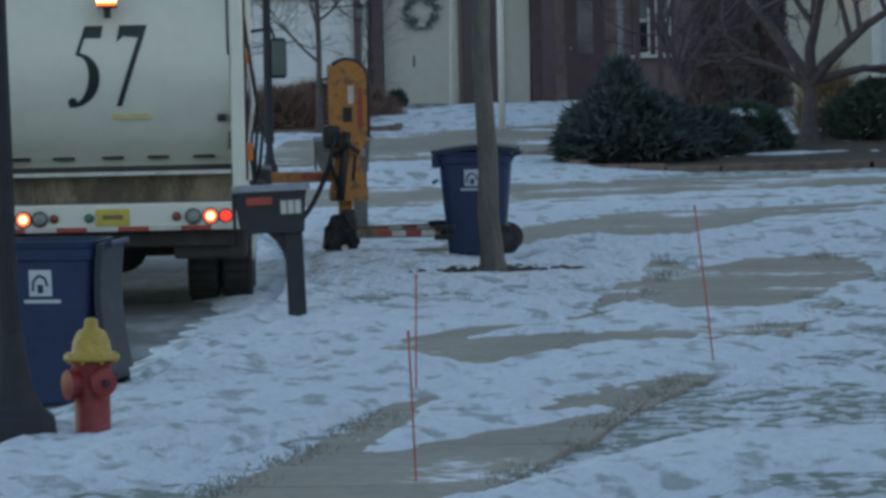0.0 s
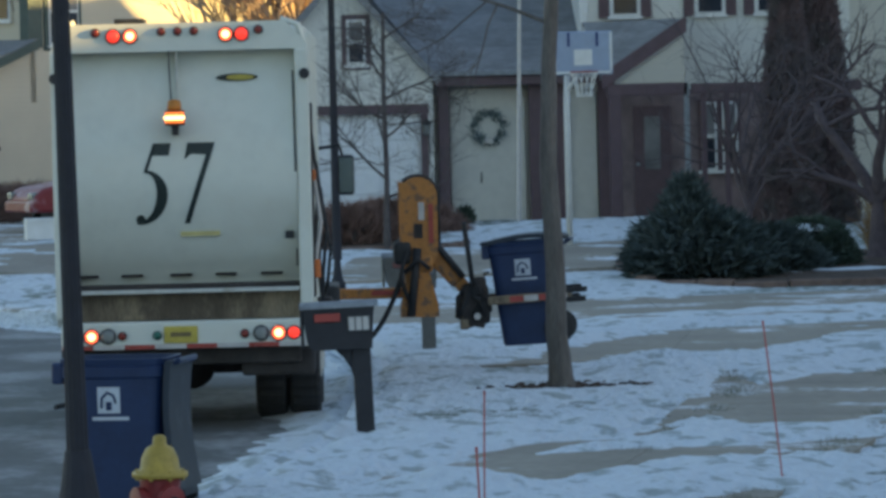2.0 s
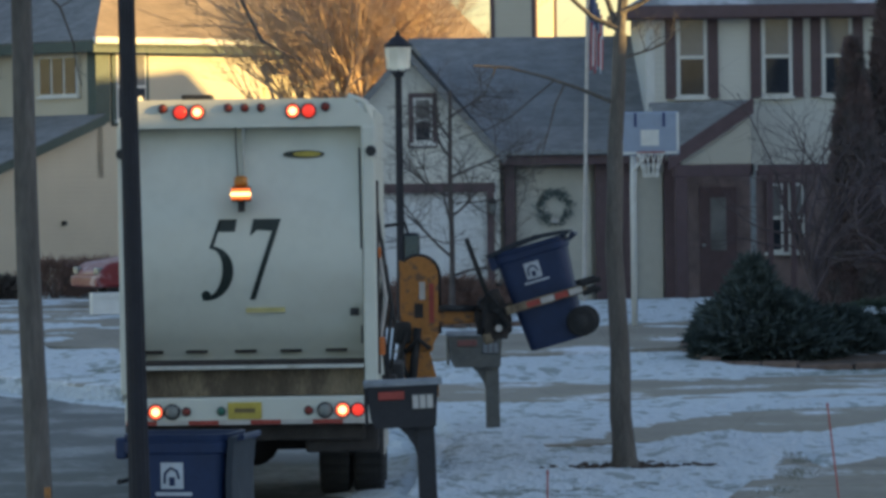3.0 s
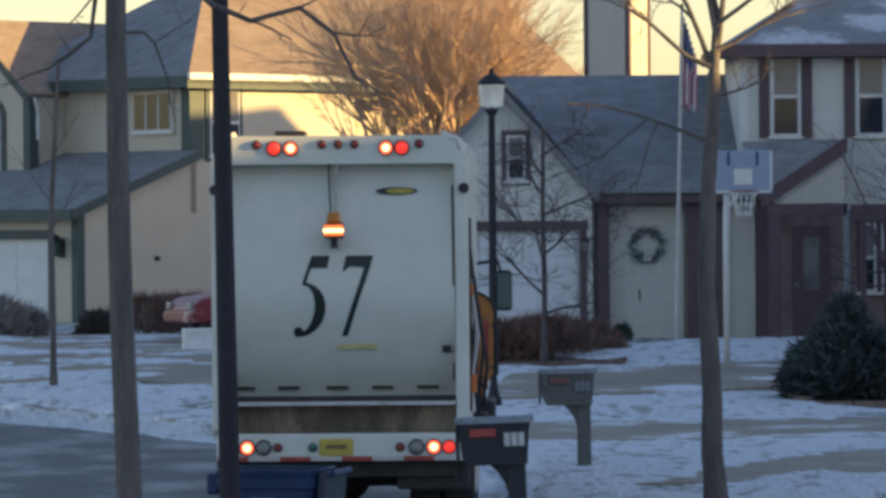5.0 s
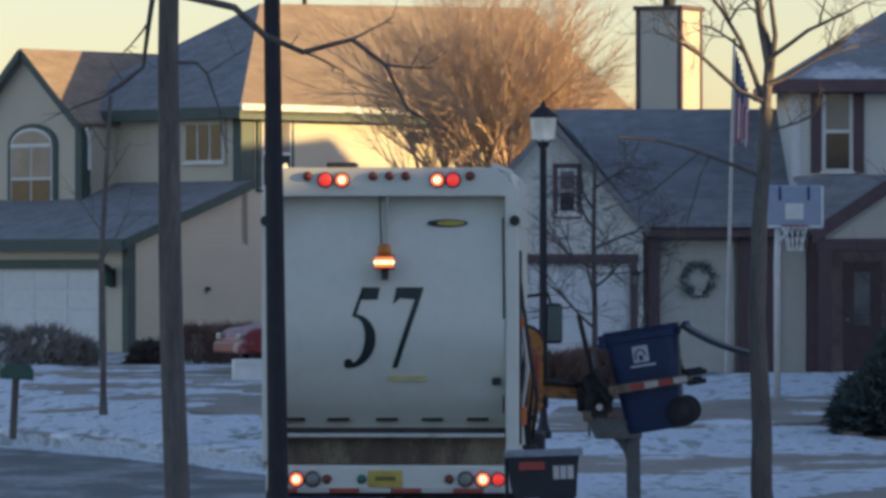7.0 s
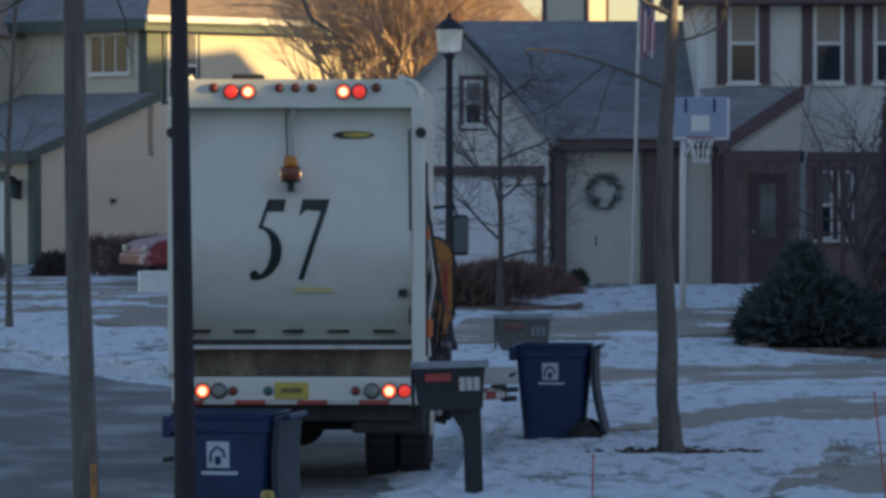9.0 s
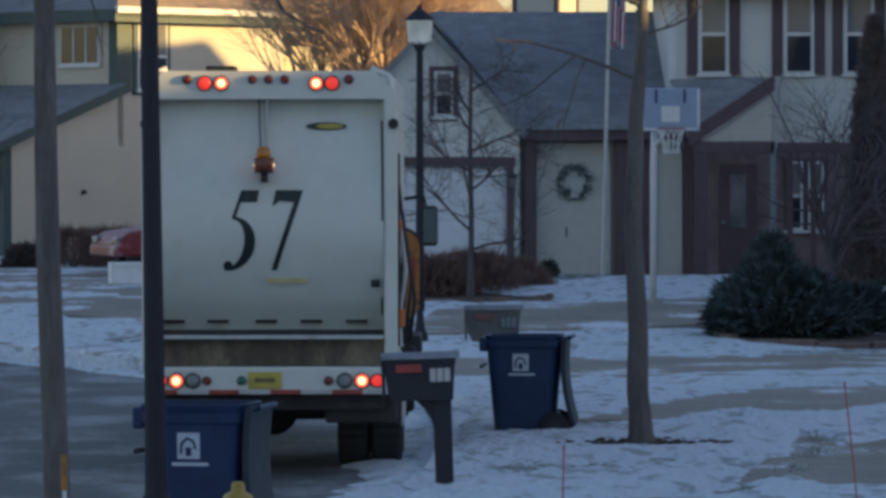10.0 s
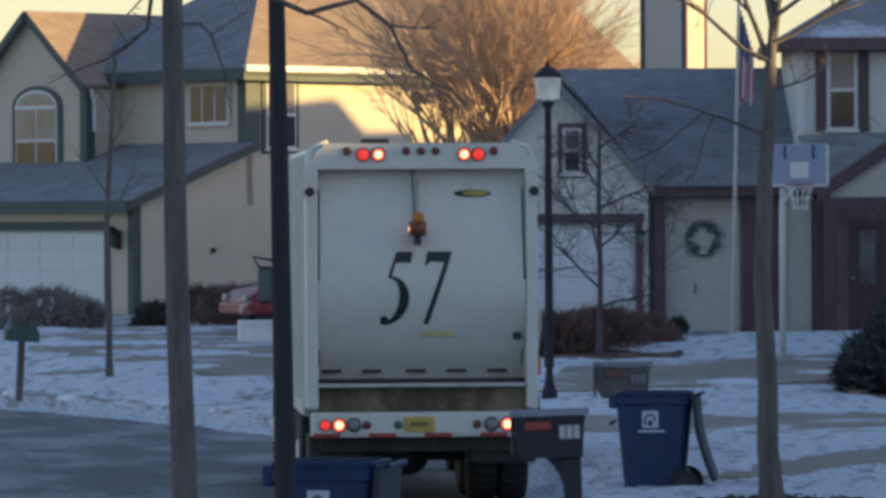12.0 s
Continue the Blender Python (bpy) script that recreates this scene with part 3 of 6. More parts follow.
def refuse_truck():
    t = thing("refuse_truck", pose(-0.48, 43, ROAD_Z, 0, 0, -2), "white side-loading refuse truck, rear to the viewer, lamps lit", "garbage truck")
    # body box with ribbed sides
    body = part("body", slab(-1.11, 1.2, 0.48, 4.6, 0.95, 3.72, 0.05), WHITE_PAINT, t)
    for side in (-0.92, 1):
        for k in range(6):
            part("rib", slab(side * 1.2 - 0.035, side * 1.2 + 0.035, 0.75 + k * 0.72, 0.83 + k * 0.72, 1.0, 3.66, 0.012), WHITE_PAINT, body)
        part("side_rail", slab(side * 1.21 - 0.04, side * 1.21 + 0.04, 0.4, 4.6, 0.98, 1.12, 0.012), DIRTY_WHITE, body)
    # tailgate: the bulged rear skin, between posts, under a header that carries lamps
    prof = GATE
    bm = bmesh.new()
    rows = [[bm.verts.new((x, y, z)) for x in (-1.01, -0.4, 0.4, 1.1)] for y, z in prof]
    for a, b in zip(rows, rows[1:]):
        for i in range(3):
            bm.faces.new((a[i + 1], a[i], b[i], b[i + 1]))
    bmesh.ops.recalc_face_normals(bm, faces=bm.faces)
    gate = part("tailgate", bm, WHITE_PAINT, t, "smooth bulged white tailgate skin", smooth=True)
    part("seam_bar", slab(0.012, 0.026, 0.06, 0.25, 3.05, 3.56, 0.004), DIRTY_WHITE, gate)
    head = part("header", prism([(-1.12, 3.36), (-1.12, 3.55), (-0.93, 3.76), (1.02, 3.76), (1.22, 3.55), (1.22, 3.36), (1.1, 3.36), (1.1, 3.5), (-1.01, 3.5), (-1.01, 3.36)], 0.02, 0.40), WHITE_PAINT, t)
    part("roof_hatch", slab(-0.55, -0.27, 0.2, 0.6, 3.76, 3.81, 0.015), DARK_STEEL, t)
    for side in (-0.92, 1):
        part("corner_post", slab(side * 1.165 - 0.06, side * 1.165 + 0.06, 0.0, 0.42, 1.06, 3.5, 0.02), WHITE_PAINT, t)
        part("hinge_pipe", tube([(side * 0.98, 0.12, 3.78), (side * 1.14, 0.12, 3.72), (side * 1.21, 0.14, 3.5), (side * 1.215, 0.16, 3.2)], 0.030, 10), WHITE_PAINT, t, smooth=True)
        part("latch_knob", lathe([(0.045, -0.03), (0.05, 0), (0.045, 0.04)], 14, m=FLAT), DARK_STEEL, t, m=pose(side * 1.19, -0.01, 3.27))
        part("grease_line", tube([(side * 1.08, 0.16, 3.3), (side * 1.09, 0.005, 2.4), (side * 1.08, 0.30, 1.5)], 0.008, 6), DARK_STEEL, t)
    for x in (-0.86, -0.45, 0.0, 0.42, 0.84):
        part("hinge_slot", slab(x - 0.10, x + 0.10, 0.375, 0.44, 1.425, 1.452, 0.006), GRIME, gate)
    part("ledge", slab(-1.01, 1.1, -0.02, 0.48, 1.285, 1.318, 0.010), DIRTY_WHITE, t, "dirty steel ledge")
    # dark strip painted as the shadow between tailgate skin and ledge
    part("shadow_strip", slab(-1.01, 1.1, 0.16, 0.48, 1.318, 1.36), GRIME, t)
    part("hopper_band", slab(-1.01, 1.1, 0.14, 0.48, 1.03, 1.285, 0.01), RUST, t, "rust-stained recessed steel band")
    bump = part("bumper", slab(-1.09, 1.2, -0.06, 0.16, 0.78, 1.03, 0.02), WHITE_PAINT, t, "white steel bumper beam")
    for k in range(8):
        part("reflective_tape", slab(-1.08 + k * 0.284, -1.08 + k * 0.284 + 0.279, -0.066, -0.055, 0.782, 0.822), TAPE_RED if k % 2 == 0 else TAPE_WHITE, bump)
    part("plate", slab(-0.15, 0.16, -0.075, -0.055, 0.83, 0.985, 0.006), YELLOW, bump, "yellow plate with an unreadable dark line")
    part("plate_bar", slab(-0.09, 0.10, -0.079, -0.074, 0.89, 0.93), mat("plate_ink", (0.16, 0.12, 0.05), vary=0.2), bump)
    for x, r, lens in ((-0.81, 0.062, L_AMBER), (-0.95, 0.05, L_RED), (-0.66, 0.062, L_GREY), (-0.53, 0.035, L_OFF), (-0.21, 0.035, L_GREEN), (0.59, 0.035, L_OFF), (0.74, 0.062, L_GREY), (0.90, 0.062, L_AMBER), (1.04, 0.055, L_RED)):
        lamp("rear_lamp", x, 0.905, r, lens, t, -0.06)
    for x, r, lens in ((-0.71, 0.036, L_OFF), (-0.55, 0.06, L_RED), (-0.395, 0.06, L_AMBER), (-0.11, 0.034, L_OFF), (0.04, 0.034, L_OFF), (0.19, 0.034, L_OFF), (0.48, 0.06, L_AMBER), (0.625, 0.06, L_RED), (0.78, 0.036, L_OFF)):
        lamp("upper_lamp", x, 3.645 if r > 0.05 else 3.68, r, lens, t, 0.02)
    # amber beacon on its bracket
    be = part("beacon", lathe([(0.03, -0.02), (0.07, 0.0), (0.07, 0.012), (0.03, 0.015)], 20), DARK_STEEL, t, "amber warning beacon on a bracket", m=pose(0, -0.10, 2.83), smooth=True)
    # added drum, lit on one side only, so the beacon can look off
    drum = lathe([(0.05, 0.0), (0.088, 0.02), (0.088, 0.11), (0.06, 0.13)], 24)
    spin = part("switch_drum", drum, AMBER_DARK, t, "dark amber drum, added to turn the lit face away", m=pose(0, -0.10, 2.83), smooth=True)

    def curved_plate(r, z0, z1, start, end):
        """An upright band round the z axis between two angles, in half turns."""
        bm = bmesh.new()
        for k in range(12):
            a0, a1 = math.pi * (start + (end - start) * k / 12), math.pi * (start + (end - start) * (k + 1) / 12)
            bm.faces.new([bm.verts.new((r * math.cos(a), r * math.sin(a), z)) for a, z in ((a0, z0), (a1, z0), (a1, z1), (a0, z1))])
        bmesh.ops.remove_doubles(bm, verts=bm.verts, dist=0.0005)
        bmesh.ops.solidify(bm, geom=bm.faces[:], thickness=0.005)
        return bm
    part("reflector", curved_plate(0.097, 0.012, 0.112, 1.14, 1.86), L_BEACON, spin, "lit amber face of the beacon", smooth=True)
    part("flash_tube", tube([(0.100 * math.cos(a), 0.100 * math.sin(a), 0.06) for a in (math.pi * (1.2 + 0.6 * k / 10) for k in range(11))], 0.02, 8), L_CORE, spin, smooth=True)
    # added part that blocks the turned-away glow from lighting the tailgate
    part("glow_shield", curved_plate(0.124, -0.01, 0.13, 0.25, 0.75), AMBER_DARK, be, "added dark shield that keeps the drum's glow off the tailgate", smooth=True)
    part("dome", lathe([(0.062, 0.13), (0.064, 0.16), (0.058, 0.215), (0.02, 0.228)], 20), AMBER_LENS, be, smooth=True)
    part("bracket", slab(-0.03, 0.03, 0.0, 0.2, -0.10, 0.0, 0.01), DARK_STEEL, be)
    part("cable", tube([(-0.03, 0.08, 0.20), (-0.045, 0.12, 0.5), (-0.05, 0.2, 0.72)], 0.008, 6), DARK_STEEL, be)
    # markings
    part("numeral_five", laid_on_gate(digit_five(0.74), 1.92), DIGIT, t, "dark green slanted numeral five", m=pose(-0.212, 0, 1.92))
    part("numeral_seven", laid_on_gate(digit_seven(0.74), 1.92), DIGIT, t, "dark green slanted numeral seven", m=pose(0.108, 0, 1.92))
    part("oval_badge", prism([(0.19 * math.cos(a * math.pi / 12), 0.035 * math.sin(a * math.pi / 12)) for a in range(24)], -0.02, 0.0), DIGIT, t, "dark oval maker's badge", m=pose(0.57, 0.16, 3.25))
    part("badge_bar", prism([(0.13 * math.cos(a * math.pi / 8), 0.024 * math.sin(a * math.pi / 8)) for a in range(16)], -0.028, 0.0), YELLOW, t, m=pose(0.60, 0.16, 3.25))
    part("decal", slab(0.02, 0.38, 0.125, 0.20, 1.80, 1.845), DULL_YELLOW, t, "small yellow decal strip")
    part("handle_box", slab(0.98, 1.06, 0.07, 0.22, 1.76, 1.83, 0.01), DARK_STEEL, t)
    # underside
    part("frame_rail", slab(-0.45, -0.33, 0.2, 8.4, 0.62, 0.86), GRIME, t)
    part("frame_rail", slab(0.33, 0.45, 0.2, 8.4, 0.62, 0.86), GRIME, t)
    part("crossbeam", slab(-1.0, 1.1, 0.12, 0.3, 0.62, 0.78, 0.02), GRIME, t)
    part("step", slab(0.55, 1.22, 0.2, 0.75, 0.50, 0.80, 0.03), GRIME, t, "grimy steel step box")
    part("step", slab(-1.11, -0.55, 0.2, 0.75, 0.50, 0.80, 0.03), GRIME, t, "grimy steel step box")
    part("axle", tube([(-0.75, 1.85, 0.53), (0.75, 1.85, 0.53)], 0.09, 10), GRIME, t)
    part("differential", lathe([(0.08, -0.2), (0.22, -0.1), (0.25, 0), (0.22, 0.1), (0.08, 0.2)], 18, m=FLAT), GRIME, t, m=pose(0.0, 1.85, 0.54), smooth=True)
    part("air_tank", lathe([(0.05, -0.35), (0.15, -0.3), (0.15, 0.3), (0.05, 0.35)], 16, m=pose(0, 0, 0, 0, 90, 0)), GRIME, t, m=pose(-0.35, 1.15, 0.60), smooth=True)
    for y in (1.85, 3.2):
        for x in (-1.0, -0.68, 0.78, 1.10):
            wheel(t, x, y)
    for x in (-1.02, 1.02):
        wheel(t, x, 8.0, 0.52, 0.3)
    # hopper, cab and mirrors ahead of the body
    for x0, x1 in ((-1.2, -1.12), (1.02, 1.10)):
        part("hopper_wall", slab(x0, x1, 4.6, 6.4, 0.9, 2.35, 0.02), WHITE_PAINT, t)
    part("hopper_front", slab(-1.12, 1.02, 6.32, 6.4, 0.9, 2.5, 0.01), WHITE_PAINT, t)
    part("hopper_floor", slab(-1.12, 1.02, 4.6, 6.4, 0.86, 0.94), RUST, t)
    cab = part("cab", slab(-1.15, 1.15, 6.7, 8.9, 0.62, 2.85, 0.12), WHITE_PAINT, t, "white tilt cab")
    part("rear_window", slab(-0.7, 0.7, 6.68, 6.72, 1.9, 2.5, 0.01), PANE, cab)
    part("side_window", slab(1.13, 1.165, 7.4, 8.5, 1.75, 2.5, 0.01), PANE, cab)
    for side in (-1, 1):
        mx = 1.47 if side > 0 else -1.26
        mir = part("mirror", slab(mx - 0.09, mx + 0.09, 8.0, 8.12, 2.0, 2.44, 0.035), DARK_STEEL, t, "upright side mirror")
        part("mirror_glass", slab(mx - 0.075, mx + 0.075, 7.985, 8.0, 2.03, 2.41, 0.005), mat("mirror_silver", (0.13, 0.16, 0.17), 0.15, 0.9, vary=0.1), mir)
        part("mirror_arm", tube([(side * 1.1, 8.1, 2.5), (side * 1.4, 8.08, 2.55), (mx, 8.06, 2.3)], 0.02, 8), DARK_STEEL, mir)
    # plumbing, lamps and guards along the right flank
    part("hose_guide", slab(1.2, 1.245, 0.5, 0.62, 1.2, 3.0, 0.015), GRIME, t)
    part("side_marker", slab(1.235, 1.29, 0.43, 0.49, 1.38, 1.55, 0.012), MARKER_ORANGE, t)
    part("side_marker", slab(1.235, 1.265, 0.43, 0.49, 2.28, 2.38, 0.008), MARKER_ORANGE, t)
    for k in range(4):
        off = 0.03 * k
        part("hydraulic_hose", tube([(1.23 + off, 0.8 + k * 0.3, 2.7 - k * 0.25), (1.28 + off, 0.85 + k * 0.3, 2.2 - k * 0.2), (1.24 + off, 0.8 + k * 0.3, 1.7 - k * 0.15), (1.29, 1.1 + k * 0.3, 1.15)], 0.017, 7), DARK_STEEL, t, smooth=True)
    part("valve_block", slab(1.22, 1.38, 1.5, 1.9, 0.75, 1.15, 0.03), GRIME, t)
    part("tool_box", slab(1.2, 1.42, 3.2, 4.3, 0.75, 1.2, 0.03), DARK_STEEL, t)
    part("strap", tube([(1.22, 0.55, 2.5), (1.30, 0.6, 1.9), (1.24, 0.55, 1.5)], 0.02, 6), TAPE_WHITE, t)
    # the loading arm: slide beam, mast, swing arm, gripper
    beam = part("slide_beam", slab(-0.95, -0.05, -0.07, 0.07, -0.055, 0.055, 0.015), ARM_ORANGE, t, "worn orange sliding beam")
    part("slide_housing", slab(-2.2, -0.85, -0.10, 0.10, -0.085, 0.085, 0.02), DARK_STEEL, beam, "black steel slide housing")
    part("fitting", slab(-1.12, -1.02, -0.12, 0.02, 0.08, 0.2, 0.02), GRIME, beam)
    hose = tube([(-0.98 + 0.80 * u, -0.15, 0.04 + 0.14 * u - 2.7 * u * (1 - u) * (1 - 0.25 * u)) for u in (k / 16 for k in range(17))], 0.026, 8)
    part("hose_loop", hose, RUBBER, beam, "drooping black hydraulic hose", smooth=True)
    part("tape", slab(-0.5, -0.2, -0.078, -0.068, -0.02, 0.03), TAPE_RED, beam)
    # mast: a rounded orange loop above a column
    mast = part("mast", slab(-0.15, 0.08, -0.12, 0.12, 0.82, 1.40, 0.03), ARM_ORANGE, t, "worn orange lift mast with a rounded head")
    n = 14
    outer = [(-0.195, 1.30)] + [(-0.195, 2.14)] + [(0.0 + 0.195 * math.sin(a), 1.98 + 0.20 * math.cos(a)) for a in (math.pi * (-0.25 + 0.75 * k / n) for k in range(n + 1))] + [(0.195, 1.38), (0.12, 1.25)]
    for y0, y1 in ((-0.17, -0.11), (0.11, 0.17)):
        part("cheek_plate", prism(outer, y0, y1), ARM_ORANGE, mast)
    rim = tube([(x * 1.03, 0, z) for x, z in outer[2:-1]], 0.032, 8)
    part("edge_guard", rim, RUBBER, mast, smooth=True)
    part("warning_label", slab(0.0, 0.06, -0.180, -0.172, 1.74, 1.92), TAPE_WHITE, mast)
    part("warning_label", slab(0.10, 0.15, -0.180, -0.172, 1.50, 1.90), TAPE_RED, mast)
    part("slot", slab(-0.05, 0.04, -0.176, -0.168, 1.55, 1.70), GRIME, mast)
    part("pivot_block", slab(-0.26, -0.08, -0.2, 0.2, 1.28, 1.52, 0.04), DARK_STEEL, mast)
    part("carriage", slab(-0.15, 0.14, -0.18, 0.19, 1.20, 1.38, 0.03), ARM_ORANGE, mast, "worn orange carriage block")
    part("fitting", tube([(-0.16, -0.22, 1.2), (-0.02, -0.26, 1.34), (0.10, -0.22, 1.24)], 0.026, 7), DARK_STEEL, mast, smooth=True)
    part("fitting", tube([(-0.14, -0.20, 1.42), (-0.20, -0.24, 1.15), (-0.10, -0.2, 0.86)], 0.022, 7), RUBBER, mast, smooth=True)
    part("skirt", prism([(-0.11, 1.2), (0.10, 1.2), (0.19, 0.86), (0.19, 0.74), (-0.20, 0.74), (-0.20, 0.84)], -0.16, 0.16), ARM_ORANGE, mast, "flared orange foot of the mast")
    part("cylinder", tube([(-0.1, -0.2, 0.75), (-0.02, -0.2, 1.45)], 0.045, 10), DARK_STEEL, mast, smooth=True)
    arm = part("swing_arm", slab(0.0, 0.62, -0.09, 0.09, -0.09, 0.09, 0.03), ARM_ORANGE, t, "worn orange swing arm")
    part("link_bar", tube([(0.02, -0.13, 0.1), (0.6, -0.13, 0.06)], 0.035, 8), DARK_STEEL, arm, smooth=True)
    part("pin", lathe([(0.07, -0.14), (0.07, 0.14)], 14, m=FLAT), DARK_STEEL, arm)
    rod = part("arm_tip", slab(-0.62, 0.04, -0.065, 0.065, -0.07, 0.07, 0.02), ARM_ORANGE, t)
    # gripper: dark carriage with a rail, rollers and two banded fingers
    bm = slab(-0.15, 0.12, -0.24, 0.24, -0.24, 0.18, 0.05)
    slab(0.06, 0.14, -0.30, 0.30, -0.12, 0.06, 0.02, bm)
    grip = part("gripper", bm, GRIME, t, "oily black gripper carriage")
    part("tilt_cylinder", tube([(-0.16, -0.2, 0.12), (0.02, -0.28, 0.02), (0.08, -0.3, -0.16)], 0.04, 8), DARK_STEEL, grip, smooth=True)
    part("side_plate", prism([(-0.18, -0.22), (0.04, -0.28), (0.12, -0.1), (0.02, 0.2), (-0.12, 0.16)], -0.275, -0.255), GRIME, grip)
    part("bracket_plate", prism([(-0.24, -0.14), (-0.10, -0.27), (0.10, -0.22), (0.08, 0.08), (-0.10, 0.17), (-0.22, 0.06)], -0.20, -0.16), GRIME, grip)
    part("cylinder", tube([(-0.22, -0.24, -0.16), (-0.04, -0.26, 0.16)], 0.035, 9), DARK_STEEL, grip, smooth=True)
    part("lug", slab(-0.20, -0.10, -0.28, -0.2, -0.28, -0.16, 0.025), RUST, grip)
    part("lug", slab(-0.04, 0.1, -0.29, -0.2, 0.1, 0.25, 0.03), GRIME, grip)
    part("hose", tube([(-0.12, -0.26, 0.16), (-0.02, -0.34, 0.22), (0.06, -0.32, 0.02), (-0.05, -0.33, -0.1)], 0.016, 6), RUBBER, grip, smooth=True)
    part("guide_post", slab(-0.04, 0.01, -0.05, 0.05, 0.05, 0.82, 0.012), DARK_STEEL, grip, m=pose(0, 0, 0, 0, -4, 0))
    for z in (-0.15, 0.10):
        part("roller", lathe([(0.03, -0.05), (0.06, -0.04), (0.06, 0.04), (0.03, 0.05)], 16, m=FLAT), RUBBER, grip, m=pose(0.0, -0.26, z))
    part("roller_cap", lathe([(0.035, 0), (0.035, 0.03)], 14, m=FLAT), TAPE_WHITE, grip, m=pose(-0.02, -0.31, -0.15))
    fingers = []
    for side in (-1, 1):
        f = part("finger", slab(0.0, 0.86, -0.02, 0.02, -0.045, 0.045, 0.012), RUST, t, "steel finger with white and red bands")
        for k in range(4):
            part("band", slab(0.22 + k * 0.15, 0.36 + k * 0.15, -0.026, 0.026, -0.03, 0.03), TAPE_WHITE if k % 2 else TAPE_RED, f)
        part("tip", slab(0.80, 1.02, -0.035, 0.035, 0.02, 0.075, 0.015), RUBBER, f)
        part("tip", slab(0.80, 1.0, -0.035, 0.035, -0.075, -0.02, 0.015), RUBBER, f)
        fingers.append(f)
    return t, beam, mast, arm, rod, grip, fingers, spin


TRUCK, BEAM, MAST, ARM, ROD, GRIP, FINGERS, BEACON = refuse_truck()


# ---- the wheeled carts ----
def wheeled_cart(m, label):
    """A 95-gallon cart: front to -x, wheels and lid hinge to +x, printed side to -y. The origin lies at the middle of its height."""
    c = thing("wheeled_cart", m, label, "trash cart", "wheeled carts")
    bm = bmesh.new()
    levels = [(-0.575, 0.27, 0.25), (-0.55, 0.285, 0.265), (-0.1, 0.325, 0.30), (0.36, 0.365, 0.328), (0.375, 0.385, 0.345), (0.44, 0.39, 0.35), (0.445, 0.375, 0.335), (0.49, 0.385, 0.345)]
    rings = []
    for z, hx, hy in levels:
        ring = []
        for k in range(32):
            a = 2 * math.pi * (k + 0.5) / 32
            ca, sa = math.cos(a), math.sin(a)
            e = 0.28
            ring.append(bm.verts.new((hx * math.copysign(abs(ca) ** e, ca) - 0.01, hy * math.copysign(abs(sa) ** e, sa), z)))
        rings.append(ring)
    for a, b in zip(rings, rings[1:]):
        for k in range(32):
            bm.faces.new((a[k], a[(k + 1) % 32], b[(k + 1) % 32], b[k]))
    bm.faces.new(rings[0][::-1])
    inner = [bm.verts.new((v.co.x * 0.93, v.co.y * 0.93, v.co.z)) for v in rings[-1]]
    floor = [bm.verts.new((v.co.x * 0.72, v.co.y * 0.72, -0.5)) for v in rings[-1]]
    for k in range(32):
        bm.faces.new((rings[-1][k], rings[-1][(k + 1) % 32], inner[(k + 1) % 32], inner[k]))
        bm.faces.new((inner[k], inner[(k + 1) % 32], floor[(k + 1) % 32], floor[k]))
    bm.faces.new(floor)
    body = part("body", bm, CART_BLUE, c)
    part("grab_bar", tube([(-0.43, -0.24, 0.18), (-0.43, 0.24, 0.18)], 0.018, 8), DARK_STEEL, c)
    part("rim_lip", slab(-0.445, -0.36, -0.30, 0.30, 0.33, 0.47, 0.02), CART_BLUE, c)
    part("handle", tube([(0.36, -0.27, 0.42), (0.46, -0.27, 0.47), (0.46, 0.27, 0.47), (0.36, 0.27, 0.42)], 0.02, 8), CART_BLUE, c)
    part("axle_hood", slab(0.20, 0.34, -0.24, 0.24, -0.52, -0.28, 0.04), CART_BLUE, c)
    for y in (-0.30, 0.30):
        w = part("wheel", lathe([(0.13, -0.035), (0.15, -0.03), (0.155, 0), (0.15, 0.03), (0.13, 0.035)], 22, m=FLAT), RUBBER, c, m=pose(0.30, y, -0.42), smooth=True)
        part("hub", lathe([(0.03, -0.045), (0.10, -0.03), (0.10, 0.03), (0.03, 0.045)], 16, m=FLAT), DARK_STEEL, w)
    # printed mark: a pale square with a dark swirl and a line of bars below it
    y = -0.318
    logo = part("printed_mark", slab(-0.11, 0.05, y - 0.004, y + 0.03, 0.16, 0.33), MARK_WHITE, c, "white square mark printed on the side", m=pose(0, 0.012, 0, 3.6, 0, 0))
    part("swirl", tube([(-0.085, y - 0.004, 0.195), (-0.08, y - 0.004, 0.26), (-0.04, y - 0.004, 0.295), (0.005, y - 0.004, 0.275), (0.02, y - 0.004, 0.225)], 0.010, 6), CART_BLUE, logo)
    part("swirl", slab(-0.05, -0.01, y - 0.008, y, 0.18, 0.235), CART_BLUE, logo)
    part("bar_line", slab(-0.15, 0.11, y - 0.004, y + 0.03, 0.115, 0.137), MARK_WHITE, logo)
    # lid, hinged at the handle side: closed it lies towards -x
    bm = bmesh.new()
    prev = None
    for k in range(9):
        u = k / 8
        x, z = -0.84 * u, 0.03 + 0.055 * math.sin(math.pi * min(1, u * 0.9 + 0.1))
        w = 0.355 - 0.02 * u
        ring = [bm.verts.new((x, sgn * w, zz)) for sgn, zz in ((-1, z - 0.045), (-1, z), (1, z), (1, z - 0.045))]
        if prev:
            for i in range(4):
                bm.faces.new((prev[i], prev[(i + 1) % 4], ring[(i + 1) % 4], ring[i]))
        else:
            bm.faces.new(ring)
        prev = ring
    bm.faces.new(prev[::-1])
    bmesh.ops.recalc_face_normals(bm, faces=bm.faces)
